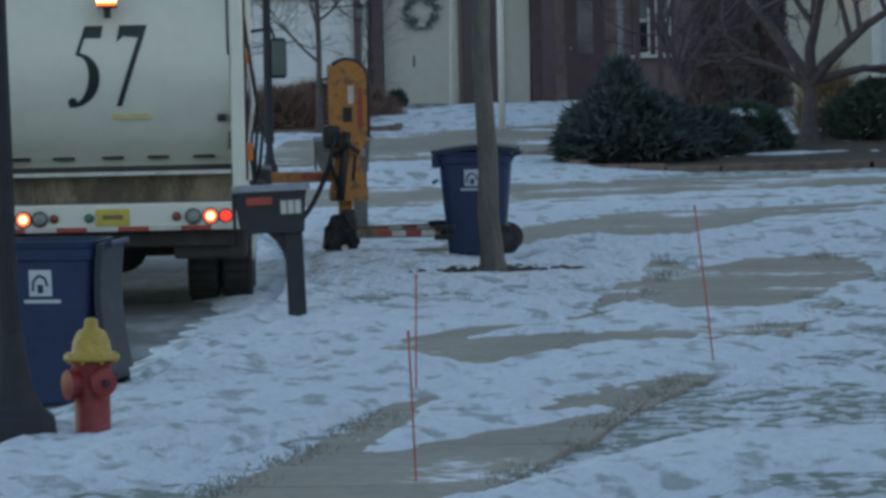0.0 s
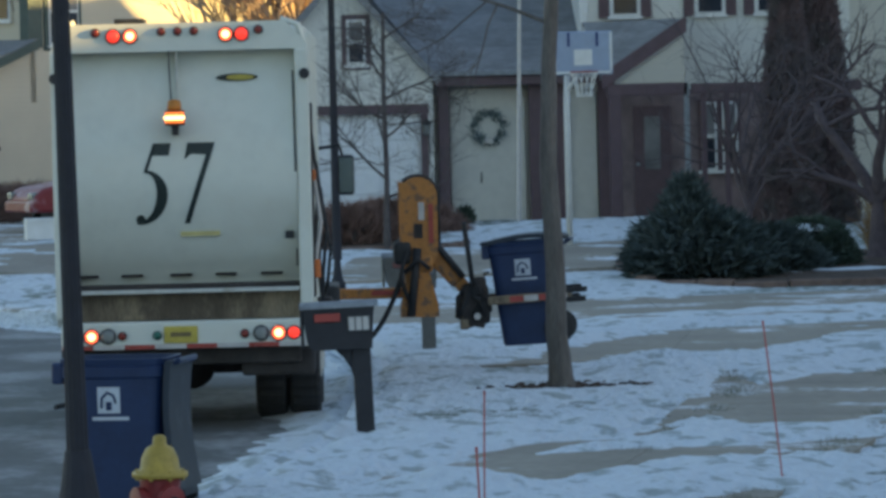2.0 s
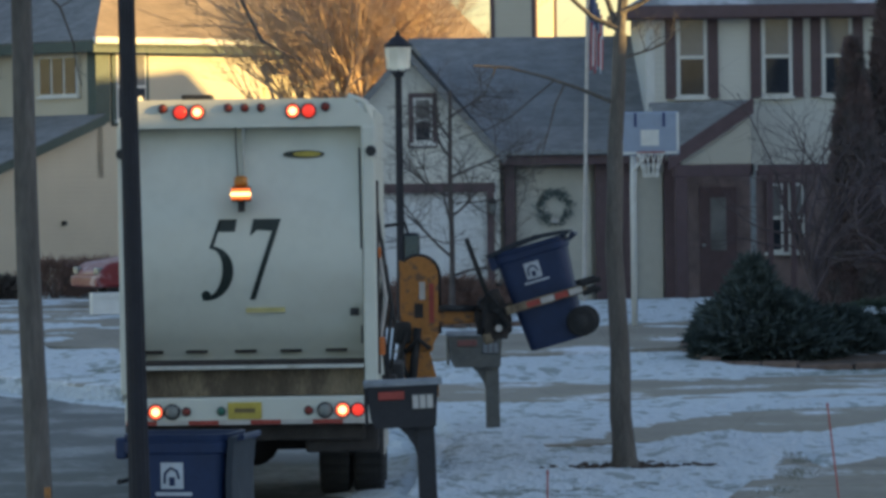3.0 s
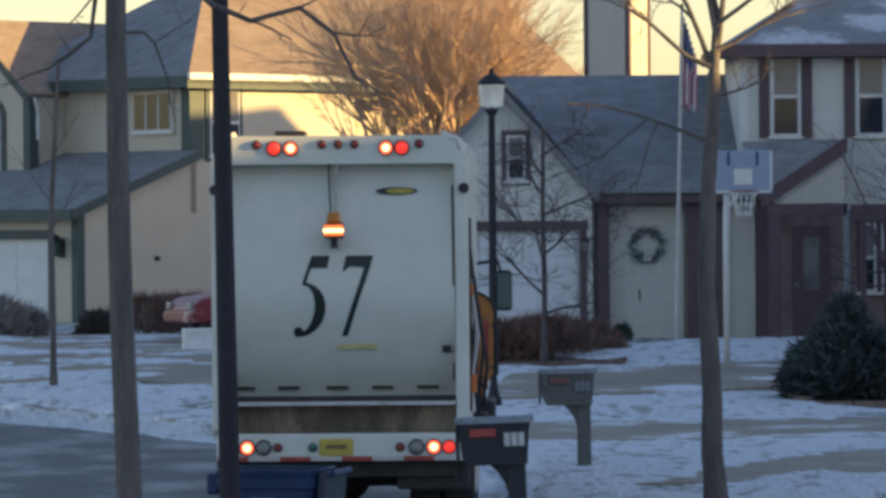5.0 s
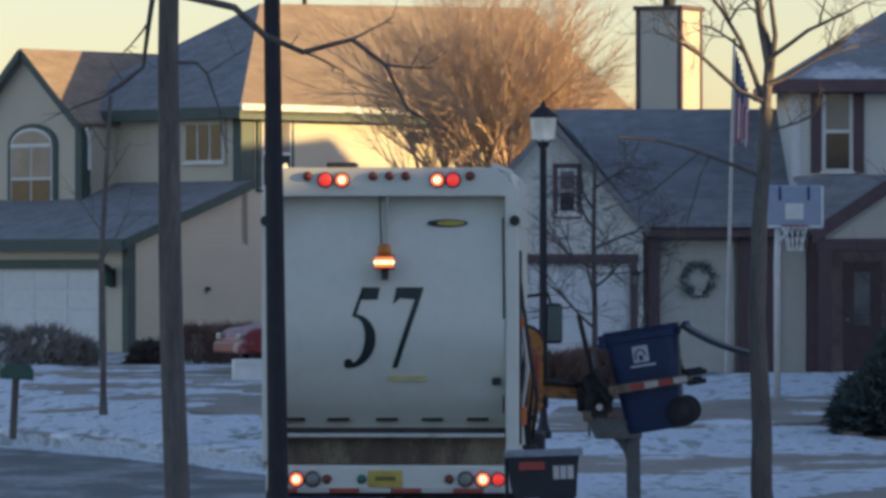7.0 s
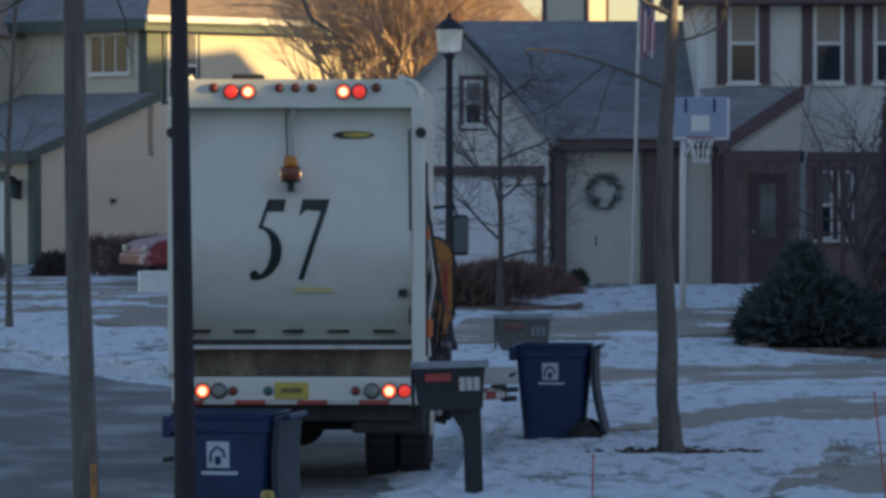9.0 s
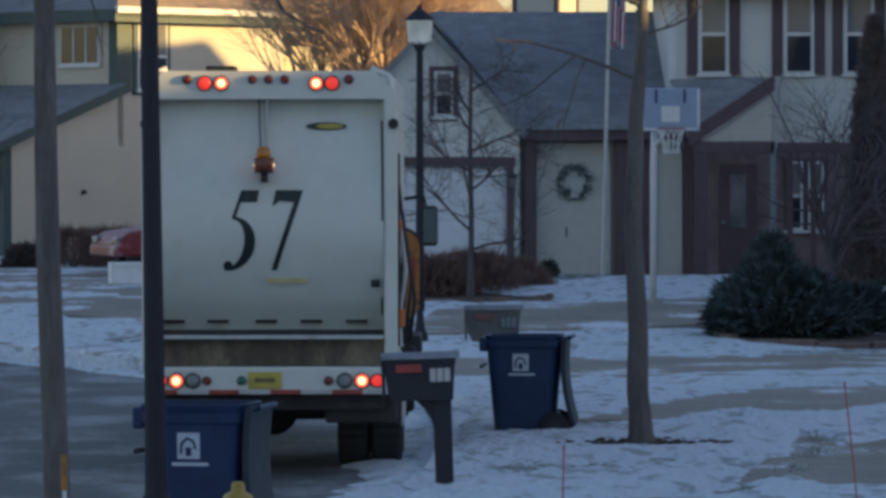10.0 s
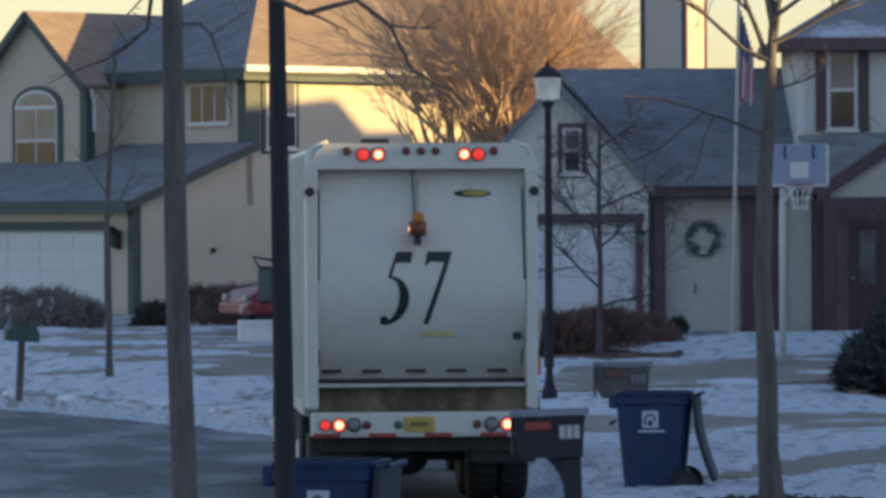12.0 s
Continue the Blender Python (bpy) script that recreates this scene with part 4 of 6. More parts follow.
    lid = part("lid", bm, LID_BLUE, c, "dusty grey-blue hinged lid", m=pose(0.43, 0, 0.475))
    part("lid_grip", slab(-0.89, -0.82, -0.2, 0.2, -0.01, 0.03, 0.01), LID_BLUE, lid)
    return c, lid


CART, CART_LID = wheeled_cart(pose(3.22, 48.3, 0.63), "dark blue wheeled cart lifted by the truck's gripper")
NEAR_CART, NEAR_LID = wheeled_cart(pose(-0.78, 33.0, 0.53, 0, 0, -12) @ Matrix.Diagonal((1.0, 1.0, 1.08, 1.0)), "dark blue wheeled cart at the kerb, lid hanging open")
NEAR_LID.matrix_basis = NEAR_LID.matrix_basis @ pose(0, 0, 0, 0, 268, 0)


# ---- street furniture ----
def street_light(m, label, height, foot=1.0):
    t = thing("street_light", m, label, "street lamp", "street lights")
    part("base", lathe([(0.28, -0.05), (0.285, 0.06), (0.27, 0.10), (0.26, 0.20), (0.19, 0.26), (0.14, 0.36), (0.11, 0.52), (0.08, 0.72)], 16, m=Matrix.Diagonal((foot, foot, 1, 1))), POLE_BLACK, t)
    pole = bmesh.new()
    n = 28
    rings = []
    for z, r in ((0.55, 0.072), (1.2, 0.064), (height, 0.048)):
        rings.append([pole.verts.new(((r - 0.006 * (k % 2)) * math.cos(2 * math.pi * k / n), (r - 0.006 * (k % 2)) * math.sin(2 * math.pi * k / n), z)) for k in range(n)])
    for a, b in zip(rings, rings[1:]):
        for k in range(n):
            pole.faces.new((a[k], a[(k + 1) % n], b[(k + 1) % n], b[k]))
    part("pole", pole, POLE_BLACK, t, "slim fluted black pole")
    part("collar", lathe([(0.06, height - 0.06), (0.085, height - 0.03), (0.085, height), (0.12, height + 0.03)], 16), POLE_BLACK, t)
    if height:
        glob = part("lantern", lathe([(0.14, 0), (0.18, 0.03), (0.205, 0.36), (0.18, 0.38)], 8), glass("lantern_glass", (0.85, 0.79, 0.66), 0.15), t, "lantern glass, sky reflection painted into its pale cream", m=pose(0, 0, height + 0.03) @ Matrix.Scale(0.95, 4))
        # pale cream base colour carries the sky's reflection in the glass
        for k in range(8):
            a = 2 * math.pi * k / 8
            part("rib", tube([(0.165 * math.cos(a), 0.165 * math.sin(a), 0), (0.195 * math.cos(a), 0.195 * math.sin(a), 0.38)], 0.011, 5), POLE_BLACK, glob)
        part("bulb", lathe([(0.03, 0.02), (0.045, 0.1), (0.04, 0.25), (0.01, 0.28)], 12), mat("frosted_bulb", (0.8, 0.76, 0.66), 0.3), glob)
        part("hood", lathe([(0.215, 0.37), (0.225, 0.395), (0.18, 0.43), (0.12, 0.49), (0.07, 0.525), (0.035, 0.55), (0.04, 0.575), (0.012, 0.63)], 16), POLE_BLACK, glob)
    return t


street_light(pose(-0.965, 28.9, -0.02, 0, -0.7, 0), "black fluted street light on a flared base beside a hydrant", 4.9)
street_light(pose(1.55, 68.6, 0.02), "black street light with a glass lantern", 4.42, 0.45)


def fire_hydrant(m):
    t = thing("fire_hydrant", m, "red fire hydrant with a yellow bonnet, standing in snow", "fire hydrant")
    part("barrel", lathe([(0.135, -0.05), (0.135, 0.03), (0.115, 0.05), (0.112, 0.30), (0.12, 0.42), (0.13, 0.47), (0.13, 0.50)], 20), HYD_RED, t, smooth=True)
    part("bonnet", lathe([(0.175, 0.50), (0.175, 0.53), (0.125, 0.55), (0.115, 0.62), (0.085, 0.68), (0.045, 0.70), (0.04, 0.75), (0.025, 0.76)], 20), HYD_YELLOW, t, "yellow domed bonnet with a nut", smooth=True)
    for x in (-1, 1):
        n = part("side_nozzle", lathe([(0.07, 0.08), (0.07, 0.15), (0.085, 0.15), (0.085, 0.19), (0.03, 0.20)], 14, m=pose(0, 0, 0, 0, 90 * x, 0)), HYD_RED, t, m=pose(0, 0, 0.37))
        part("cap_nut", lathe([(0.025, 0.2), (0.022, 0.235)], 5, m=pose(0, 0, 0, 0, 90 * x, 0)), HYD_RED if x < 0 else DARK_STEEL, n)
    part("pumper_cap", lathe([(0.08, 0.06), (0.08, 0.13), (0.095, 0.13), (0.095, 0.17), (0.03, 0.18)], 14, m=FLAT), HYD_RED, t, m=pose(0, 0, 0.35))
    for k in range(8):
        a = 2 * math.pi * k / 8
        part("bolt", lathe([(0.014, 0.485), (0.014, 0.545)], 6), HYD_YELLOW, t, m=pose(0.152 * math.cos(a), 0.152 * math.sin(a), 0))


fire_hydrant(pose(-0.48, 29.2, 0.0, 0, 1, -65))


def mailbox(m, body_mat, label, post_h=0.74):
    t = thing("mailbox", m, label, "mailbox", "kerbside mailboxes")
    # box seen from its long side, on a bracketed post near one end
    box = part("box", prism([(-0.40, 0.98), (-0.38, 0.80), (-0.34, 0.73), (0.17, 0.73), (0.19, 1.0), (0.205, 1.09), (-0.40, 1.09)], -0.13, 0.13), body_mat, t)
    lid = bmesh.new()
    prev = None
    for k in range(7):
        a = math.pi * k / 6
        yy, zz = -0.15 * math.cos(a), 1.085 + 0.055 * math.sin(a)
        row = [lid.verts.new((-0.43, yy, zz)), lid.verts.new((0.235, yy, zz))]
        if prev:
            lid.faces.new((prev[0], prev[1], row[1], row[0]))
        else:
            first = row
        prev = row
    lid.faces.new((first[0], prev[0], prev[1], first[1]))
    part("top", lid, FROST, t, "rounded top dusted with frost")
    part("door", slab(-0.43, -0.40, -0.12, 0.12, 0.76, 1.08, 0.01), body_mat, t)
    part("flag", slab(-0.31, -0.09, -0.155, -0.132, 0.97, 1.04, 0.008), TAPE_RED if body_mat is BOX_BLACK else FADED_RED, t, "red signal flag")
    plate = part("number_plate", slab(-0.03, 0.16, -0.145, -0.131, 0.88, 1.01, 0.004), mat("plate_dark", (0.08, 0.08, 0.08), 0.5), t, "dark plate with pale bars")
    for k in range(3):
        part("bar", slab(-0.02 + k * 0.06, 0.028 + k * 0.06, -0.15, -0.144, 0.89, 1.0), TAPE_WHITE if body_mat is BOX_BLACK else FROST, plate)
    part("bracket", prism([(-0.16, 0.74), (0.02, 0.74), (0.02, 0.40), (-0.02, 0.56), (-0.08, 0.66)], -0.05, 0.05), body_mat, t)
    part("post", slab(0.0, 0.155, -0.075, 0.075, -0.12, 0.76, 0.012), body_mat, t)
    return t


mailbox(pose(1.03, 39.8, 0.0, 0, -1.8, 0), BOX_BLACK, "black plastic mailbox on a post, red flag down")
mailbox(pose(2.13, 52.8, 0.0, 0, -0.5, 0), BOX_GREY, "weathered grey mailbox on a stout post", 0.7)


def snow_stake(x, y, h, lean_x, lean_y=0.0):
    t = thing("snow_stake", pose(x, y, -0.02), "thin orange-red driveway marker rod stuck in the snow", "marker stake", "driveway markers")
    part("rod", tube([(0, 0, -0.1), (lean_x * 0.5, lean_y * 0.5, h * 0.5), (lean_x, lean_y, h)], 0.006, 6), STAKE, t)
    part("cap", lathe([(0.008, 0), (0.008, 0.03)], 8), STAKE, t, m=pose(lean_x, lean_y, h - 0.02))


snow_stake(1.36, 25.9, 0.88, -0.03)
snow_stake(1.67, 31.7, 0.84, 0.02)
snow_stake(3.93, 33.5, 1.18, -0.13)
mk = thing("road_marker", pose(-1.14, 21.6, -0.02), "orange and white marker post beside a street tree", "marker post")
part("post", tube([(0, 0, -0.1), (0.0, 0, 0.9), (-0.01, 0, 1.28)], 0.011, 8), TRIM_WHITE, mk)
part("sleeve", tube([(-0.01, 0, 1.26), (-0.012, 0, 1.42)], 0.016, 8), ARM_ORANGE, mk)


# ---- houses ----
def plank(points, thick, material, name, parent, label=""):
    """A flat plate through 3D corners, thickened against its normal."""
    bm = bmesh.new()
    pts = [Vector(p) for p in points]
    nrm = (pts[1] - pts[0]).cross(pts[-1] - pts[0]).normalized()
    a = [bm.verts.new(p) for p in pts]
    b = [bm.verts.new(p - nrm * thick) for p in pts]
    bm.faces.new(a), bm.faces.new(b[::-1])
    for i in range(len(a)):
        bm.faces.new((a[(i + 1) % len(a)], a[i], b[i], b[(i + 1) % len(a)]))
    bmesh.ops.recalc_face_normals(bm, faces=bm.faces)
    return part(name, bm, material, parent, label)


def window(parent, m, w, h, frame_mat, trim_mat, grid=(2, 2), trim=0.10, arch=0.0, dark=False):
    """A window in its trim, facing -y: frame, panes, bars and sill; paler above for curtains and painted-in
    reflections, dark below.
    """
    f = part("window", slab(-w / 2 - trim, w / 2 + trim, -0.05, 0.04, -trim, h + (0 if arch else trim), 0.01), trim_mat, parent, m=m)
    if arch:
        n = 14

        def bow(r, rise_by, y0, y1):
            return prism([(-r * math.cos(math.pi * k / n), rise_by * math.sin(math.pi * k / n)) for k in range(n + 1)], y0, y1, m=pose(0, 0, h))
        part("arch_head", bow(w / 2 + trim, arch + trim * 0.7, -0.05, 0.04), trim_mat, f)
        part("arch_frame", bow(w / 2, arch, -0.075, -0.03), frame_mat, f)
        part("arch_pane", bow(w / 2 - 0.07, arch - 0.07, -0.088, -0.07), PANE, f)
        part("transom_bar", slab(-w / 2, w / 2, -0.097, -0.07, h - 0.05, h + 0.04, 0.006), frame_mat, f)
    part("frame", slab(-w / 2, w / 2, -0.075, -0.03, 0, h, 0.008), frame_mat, f)
    gx, gz = grid
    for i in range(gx):
        for j in range(gz):
            glaze = DARK_PANE if dark or (j < gz - 1) else PANE
            cw, ch = (w - 0.03) / gx, (h - 0.03) / gz
            part("pane", slab(-w / 2 + 0.05 + i * cw, -w / 2 - 0.02 + (i + 1) * cw, -0.09, -0.07, 0.05 + j * ch, -0.02 + (j + 1) * ch), glaze, f)
    part("sill", slab(-w / 2 - 0.06, w / 2 + 0.06, -0.12, -0.03, -0.06, 0.0, 0.008), frame_mat, f)
    return f


def wall_lantern(parent, m, lens):
    f = part("wall_lantern", slab(-0.06, 0.06, -0.03, 0.0, -0.12, 0.14, 0.01), DARK_STEEL, parent, m=m)
    part("lamp_glass", lathe([(0.05, -0.1), (0.08, 0.08), (0.07, 0.1)], 8), lens, f, m=pose(0, -0.12, 0))
    part("cap", lathe([(0.11, 0.1), (0.06, 0.17), (0.015, 0.2)], 8), DARK_STEEL, f, m=pose(0, -0.12, 0))


def far_house():
    h = thing("house", pose(-7.12, 108, 0.6, 0, 0, 45), "two-storey tan house with green trim, its roof lit by low sun", "house", "houses")
    LEFTF = pose(0, 0, 0, 0, 0, -90)  # a window's own front to -x
    # long side wall, towards the sun
    side = part("side_wall", prism([(0, -0.6), (9.0, -0.6), (9.0, 5.74), (3.55, 5.74), (3.55, 3.9), (0, 2.65)], 0.0, 0.2), SIDING_TAN, h)
    part("side_wall", prism([(8.8, -0.6), (16.3, -0.6), (16.3, 5.7), (8.8, 5.7)], 2.2, 2.4), SIDING_TAN, h)
    part("return_wall", slab(8.8, 9.0, 0.2, 2.2, -0.6, 5.74), SIDING_TAN, h)
    part("gable_wall", prism([(0, -0.6), (6.6, -0.6), (6.6, 5.6), (3.3, 8.15), (0, 5.6)], -0.1, 0.1, m=pose(16.2, 0.0, 0, 0, 0, 90)), SIDING_TAN, h)
    # garage front with its door in an opening
    for y0, y1, z0, z1 in ((0.2, 0.96, -0.6, 2.65), (5.8, 8.0, -0.6, 2.65), (0.96, 5.8, 1.95, 2.65)):
        part("front_wall", slab(0, 0.2, y0, y1, z0, z1), SIDING_TAN, h)
    gd = part("garage_door", slab(0.10, 0.16, 0.96, 5.8, -0.05, 1.95), DOOR_WHITE, h, "white panelled garage door")
    for i in range(4):
        for j in range(4):
            part("door_panel", slab(0.085, 0.11, 1.06 + i * 1.19, 2.12 + i * 1.19, 0.02 + j * 0.48, 0.42 + j * 0.48, 0.012), DOOR_WHITE, gd)
    part("door_trim", slab(-0.05, 0.0, 0.82, 5.94, 1.93, 2.14, 0.01), TRIM_GREEN, h)
    part("door_trim", slab(-0.05, 0.0, 0.82, 0.98, -0.05, 1.95, 0.01), TRIM_GREEN, h)
    part("door_trim", slab(-0.05, 0.0, 5.78, 5.94, -0.05, 1.95, 0.01), TRIM_GREEN, h)
    part("corner_board", slab(-0.04, 0.20, -0.04, 0.16, -0.3, 2.6), TRIM_GREEN, h)
    # upper front wall and its gabled bay
    part("upper_wall", slab(3.55, 3.75, 0.0, 6.6, 2.5, 5.6), SIDING_TAN, h)
    part("corner_board", slab(3.50, 3.95, -0.05, 0.25, 3.8, 5.62), TRIM_GREEN, h)
    part("bay_front", prism([(-2.0, 2.4), (2.0, 2.4), (2.0, 5.45), (0, 7.2), (-2.0, 5.45)], -0.1, 0.1, m=pose(2.5, 6.45, 0, 0, 0, -90)), SIDING_TAN, h)
    part("bay_side", slab(2.5, 3.6, 4.45, 4.60, 2.4, 5.45), SIDING_TAN, h)
    part("corner_board", slab(2.38, 2.66, 4.41, 4.65, 3.2, 5.4), TRIM_GREEN, h)
    window(h, pose(2.4, 6.22, 3.30) @ LEFTF, 1.55, 1.62, TRIM_WHITE, TRIM_GREEN, (2, 2), 0.15, 0.42)
    window(h, pose(3.55, 1.25, 4.45) @ LEFTF, 1.35, 0.95, TRIM_WHITE, SIDING_TAN, (3, 1), 0.06, dark=True)
    window(h, pose(4.62, 0.0, 3.85), 0.95, 1.6, TRIM_WHITE, TRIM_GREEN, (1, 2), 0.12)
    window(h, pose(6.2, 0.0, 1.0), 1.2, 1.3, TRIM_WHITE, TRIM_GREEN, (2, 2), 0.1)
    part("meter_box", slab(2.4, 2.5, -0.08, 0, 1.4, 1.5), DARK_STEEL, h)
    # roofs
    plank([(-0.4, -0.3, 2.62), (3.55, -0.3, 4.0), (3.55, 8.2, 4.0), (-0.4, 8.2, 2.62)], 0.12, SHINGLE, "garage_roof", h, "low grey shingled garage roof")
    part("fascia", slab(-0.46, -0.38, -0.32, 8.2, 2.36, 2.62), TRIM_GREEN, h)
    plank([(-0.42, -0.34, 2.60), (-0.42, -0.34, 2.38), (3.55, -0.34, 3.76), (3.55, -0.34, 3.98)], 0.06, TRIM_GREEN, "rake_board", h)
    # one roof: lit slopes get the sun-toned shingles, shaded slopes the grey
    roof = plank([(3.15, -0.4, 5.74), (16.7, -0.4, 5.96), (16.7, 3.2, 8.68), (7.1, 3.2, 8.43)], 0.14, SHINGLE_SUNLIT, "roof", h, "shingled roof slope, sunlight painted into its tan")
    plank([(3.15, 6.9, 5.74), (3.15, -0.4, 5.74), (7.1, 3.2, 8.43)], 0.14, SHINGLE, "roof", h, "hip of the same roof, its grey standing for shade")
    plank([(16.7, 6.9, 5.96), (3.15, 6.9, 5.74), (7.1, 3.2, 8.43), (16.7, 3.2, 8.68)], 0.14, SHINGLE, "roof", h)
    plank([(2.2, 4.30, 5.42), (8.0, 4.30, 5.42), (8.0, 6.45, 7.28), (2.2, 6.45, 7.28)], 0.12, SHINGLE_SUNLIT, "bay_roof", h, "slope of the gabled bay, sunlight painted into its tan")
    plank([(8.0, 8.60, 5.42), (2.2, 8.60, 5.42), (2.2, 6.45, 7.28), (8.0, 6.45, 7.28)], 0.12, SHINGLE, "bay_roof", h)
    for s in (-1, 1):
        plank([(2.17, 6.45, 7.27), (2.17, 6.45, 7.03), (2.17, 6.45 + s * 2.15, 5.18), (2.17, 6.45 + s * 2.15, 5.42)], 0.05, TRIM_GREEN, "rake_board", h)
    part("gutter", slab(3.1, 9.2, -0.52, -0.40, 5.64, 5.80, 0.02), TRIM_WHITE, h)
    part("fascia", slab(3.1, 16.7, -0.40, -0.34, 5.44, 5.72), TRIM_GREEN, h)
    part("fascia", slab(3.08, 3.15, -0.45, 4.45, 5.46, 5.70), TRIM_GREEN, h)
    plank([(3.1, -0.4, 5.60), (16.6, -0.4, 5.60), (16.6, 0.1, 5.60), (3.1, 0.1, 5.60)], 0.04, TRIM_GREEN, "soffit", h)
    part("downspout", tube([(2.45, 4.30, 5.3), (2.6, 4.37, 5.05), (2.62, 4.38, 4.3)], 0.05, 8), TRIM_WHITE, h)
    part("vent_pipe", lathe([(0.06, 8.0), (0.06, 8.7)], 10), DARK_STEEL, h, m=pose(9.0, 3.6, 0))
    wall_lantern(h, pose(-0.02, 0.50, 1.7) @ LEFTF @ Matrix.Scale(1.7, 4), BOX_GREEN)


def near_house():
    h = thing("house", pose(0, 88.4, 0.6), "cream and white house with oxblood trim and grey shingled roof", "house", "houses")
    # garage wing with its steep gable
    part("gable_wall", prism([(0.42, -0.7), (0.42, 2.7), (2.14, 4.62), (3.86, 2.7), (3.86, -0.7), (3.66, -0.7), (3.66, 2.12), (0.62, 2.12), (0.62, -0.7)], -0.3, -0.1), SIDING_WHITE, h)
    gd = part("garage_door", slab(0.62, 3.66, -0.2, -0.15, -0.05, 2.12), DOOR_WHITE, h, "white panelled garage door")
    for i in range(4):
        for j in range(4):
            part("door_panel", slab(0.70 + i * 0.74, 1.36 + i * 0.74, -0.225, -0.2, 0.05 + j * 0.51, 0.48 + j * 0.51, 0.012), DOOR_WHITE, gd)
    part("door_trim", slab(0.5, 3.78, -0.35, -0.3, 2.06, 2.24, 0.01), TRIM_BROWN, h)
    for x in (0.5, 3.62):
        part("door_trim", slab(x, x + 0.14, -0.35, -0.3, -0.05, 2.06, 0.01), TRIM_BROWN, h)
    window(h, pose(2.44, -0.3, 3.0), 0.36, 0.85, TRIM_WHITE, TRIM_BROWN, (1, 2), 0.09)
    plank([(2.14, -0.6, 4.78), (4.02, -0.6, 2.68), (4.02, 5.0, 2.68), (2.14, 5.0, 4.78)], 0.12, SHINGLE, "wing_roof", h)
    plank([(0.26, -0.6, 2.68), (2.14, -0.6, 4.78), (2.14, 5.0, 4.78), (0.26, 5.0, 2.68)], 0.12, SHINGLE, "wing_roof", h)
    part("wing_side", slab(3.68, 3.86, -0.1, 0.4, -0.6, 2.7), SIDING_WHITE, h)
    wall_lantern(h, pose(3.72, -0.36, 1.75), L_GREY)
    # recessed middle with the wreathed panel
    part("front_wall", slab(3.86, 6.72, 0.3, 0.5, -0.7, 2.6), SIDING_CREAM, h)
    door = part("door", slab(4.2, 5.62, 0.22, 0.3, -0.05, 2.5, 0.012), DOOR_CREAM, h, "plain cream door panel with a wreath")
    part("handle", tube([(4.77, 0.20, 0.72), (4.77, 0.17, 0.8), (4.77, 0.20, 0.92)], 0.011, 6), DARK_STEEL, door)
    for x0, x1 in ((3.96, 4.17), (5.68, 6.0), (6.2, 6.42), (6.98, 7.30)):
        part("porch_post", slab(x0, x1, -0.1, 0.25, -0.6, 2.6, 0.015), TRIM_BROWN, h)
    part("beam", slab(3.9, 7.0, -0.42, -0.28, 2.56, 2.78, 0.01), TRIM_BROWN, h)
    plank([(3.9, -0.45, 2.80), (6.9, -0.45, 2.80), (6.9, 4.6, 5.12), (2.3, 4.6, 5.12)], 0.12, SHINGLE, "roof", h, "grey shingled roof over the porch")
    part("gutter", slab(3.95, 6.8, -0.54, -0.44, 2.74, 2.84, 0.02), FROST, h)
    plank([(6.9, 4.6, 5.12), (6.9, 9.5, 2.9), (2.3, 9.5, 2.9), (2.3, 4.6, 5.12)], 0.12, SHINGLE, "roof", h)
    part("panel", slab(6.45, 6.95, 0.0, 0.2, -0.3, 2.5), DOOR_CREAM, h)
    # two-storey block with shuttered windows
    part("upper_wall", prism([(6.72, 2.4), (11.8, 2.4), (11.8, 5.5), (6.72, 5.5)], 0.0, 0.2), SIDING_WHITE, h)
    part("flank_wall", slab(6.72, 6.9, 0.2, 4.5, 2.4, 5.5), SIDING_WHITE, h)
    part("corner_board", slab(6.68, 6.84, -0.04, 0.0, 2.6, 5.5), TRIM_WHITE, h)
    for x in (7.54, 9.15, 10.29):
        window(h, pose(x, 0.0, 3.8), 0.54, 1.5, TRIM_WHITE, TRIM_WHITE, (1, 2), 0.03)
        for s in (-1, 1):
            sh = part("shutter", slab(-0.10, 0.10, -0.06, 0.0, -0.02, 1.54, 0.008), TRIM_BROWN, h, "oxblood louvred shutter", m=pose(x + s * 0.40, 0, 3.79))
            for k in range(10):
                part("slat", slab(-0.08, 0.08, -0.072, -0.058, 0.06 + k * 0.148, 0.16 + k * 0.148), TRIM_BROWN, sh)
    A, B, C, D = (6.35, -0.45, 5.52), (12.4, -0.45, 5.52), (12.4, 4.9, 5.52), (6.35, 4.9, 5.52)
    R, S = (10.6, 4.0, 8.1), (10.8, 4.0, 8.1)
    plank([A, B, S, R], 0.12, SHINGLE_FROST, "upper_roof", h, "grey hipped roof dusted with frost")
    plank([D, A, R], 0.12, SHINGLE_FROST, "upper_roof", h)
    plank([B, C, S], 0.12, SHINGLE, "upper_roof", h)
    plank([C, D, R, S], 0.12, SHINGLE, "upper_roof", h)
    part("eave_board", slab(6.3, 17.2, -0.52, -0.44, 5.28, 5.52, 0.01), TRIM_BROWN, h)
    part("eave_board", slab(6.28, 6.36, -0.5, 4.9, 5.28, 5.52, 0.01), TRIM_BROWN, h)
    plank([(6.3, -0.45, 5.3), (17.2, -0.45, 5.3), (17.2, 0.1, 5.3), (6.3, 0.1, 5.3)], 0.04, TRIM_BROWN, "soffit", h)
    plank([(12.4, -0.45, 5.53), (17.2, -0.45, 5.53), (17.2, 4.9, 5.85), (12.4, 4.9, 5.85)], 0.12, SHINGLE, "wing_roof", h, "low grey roof of the wing")
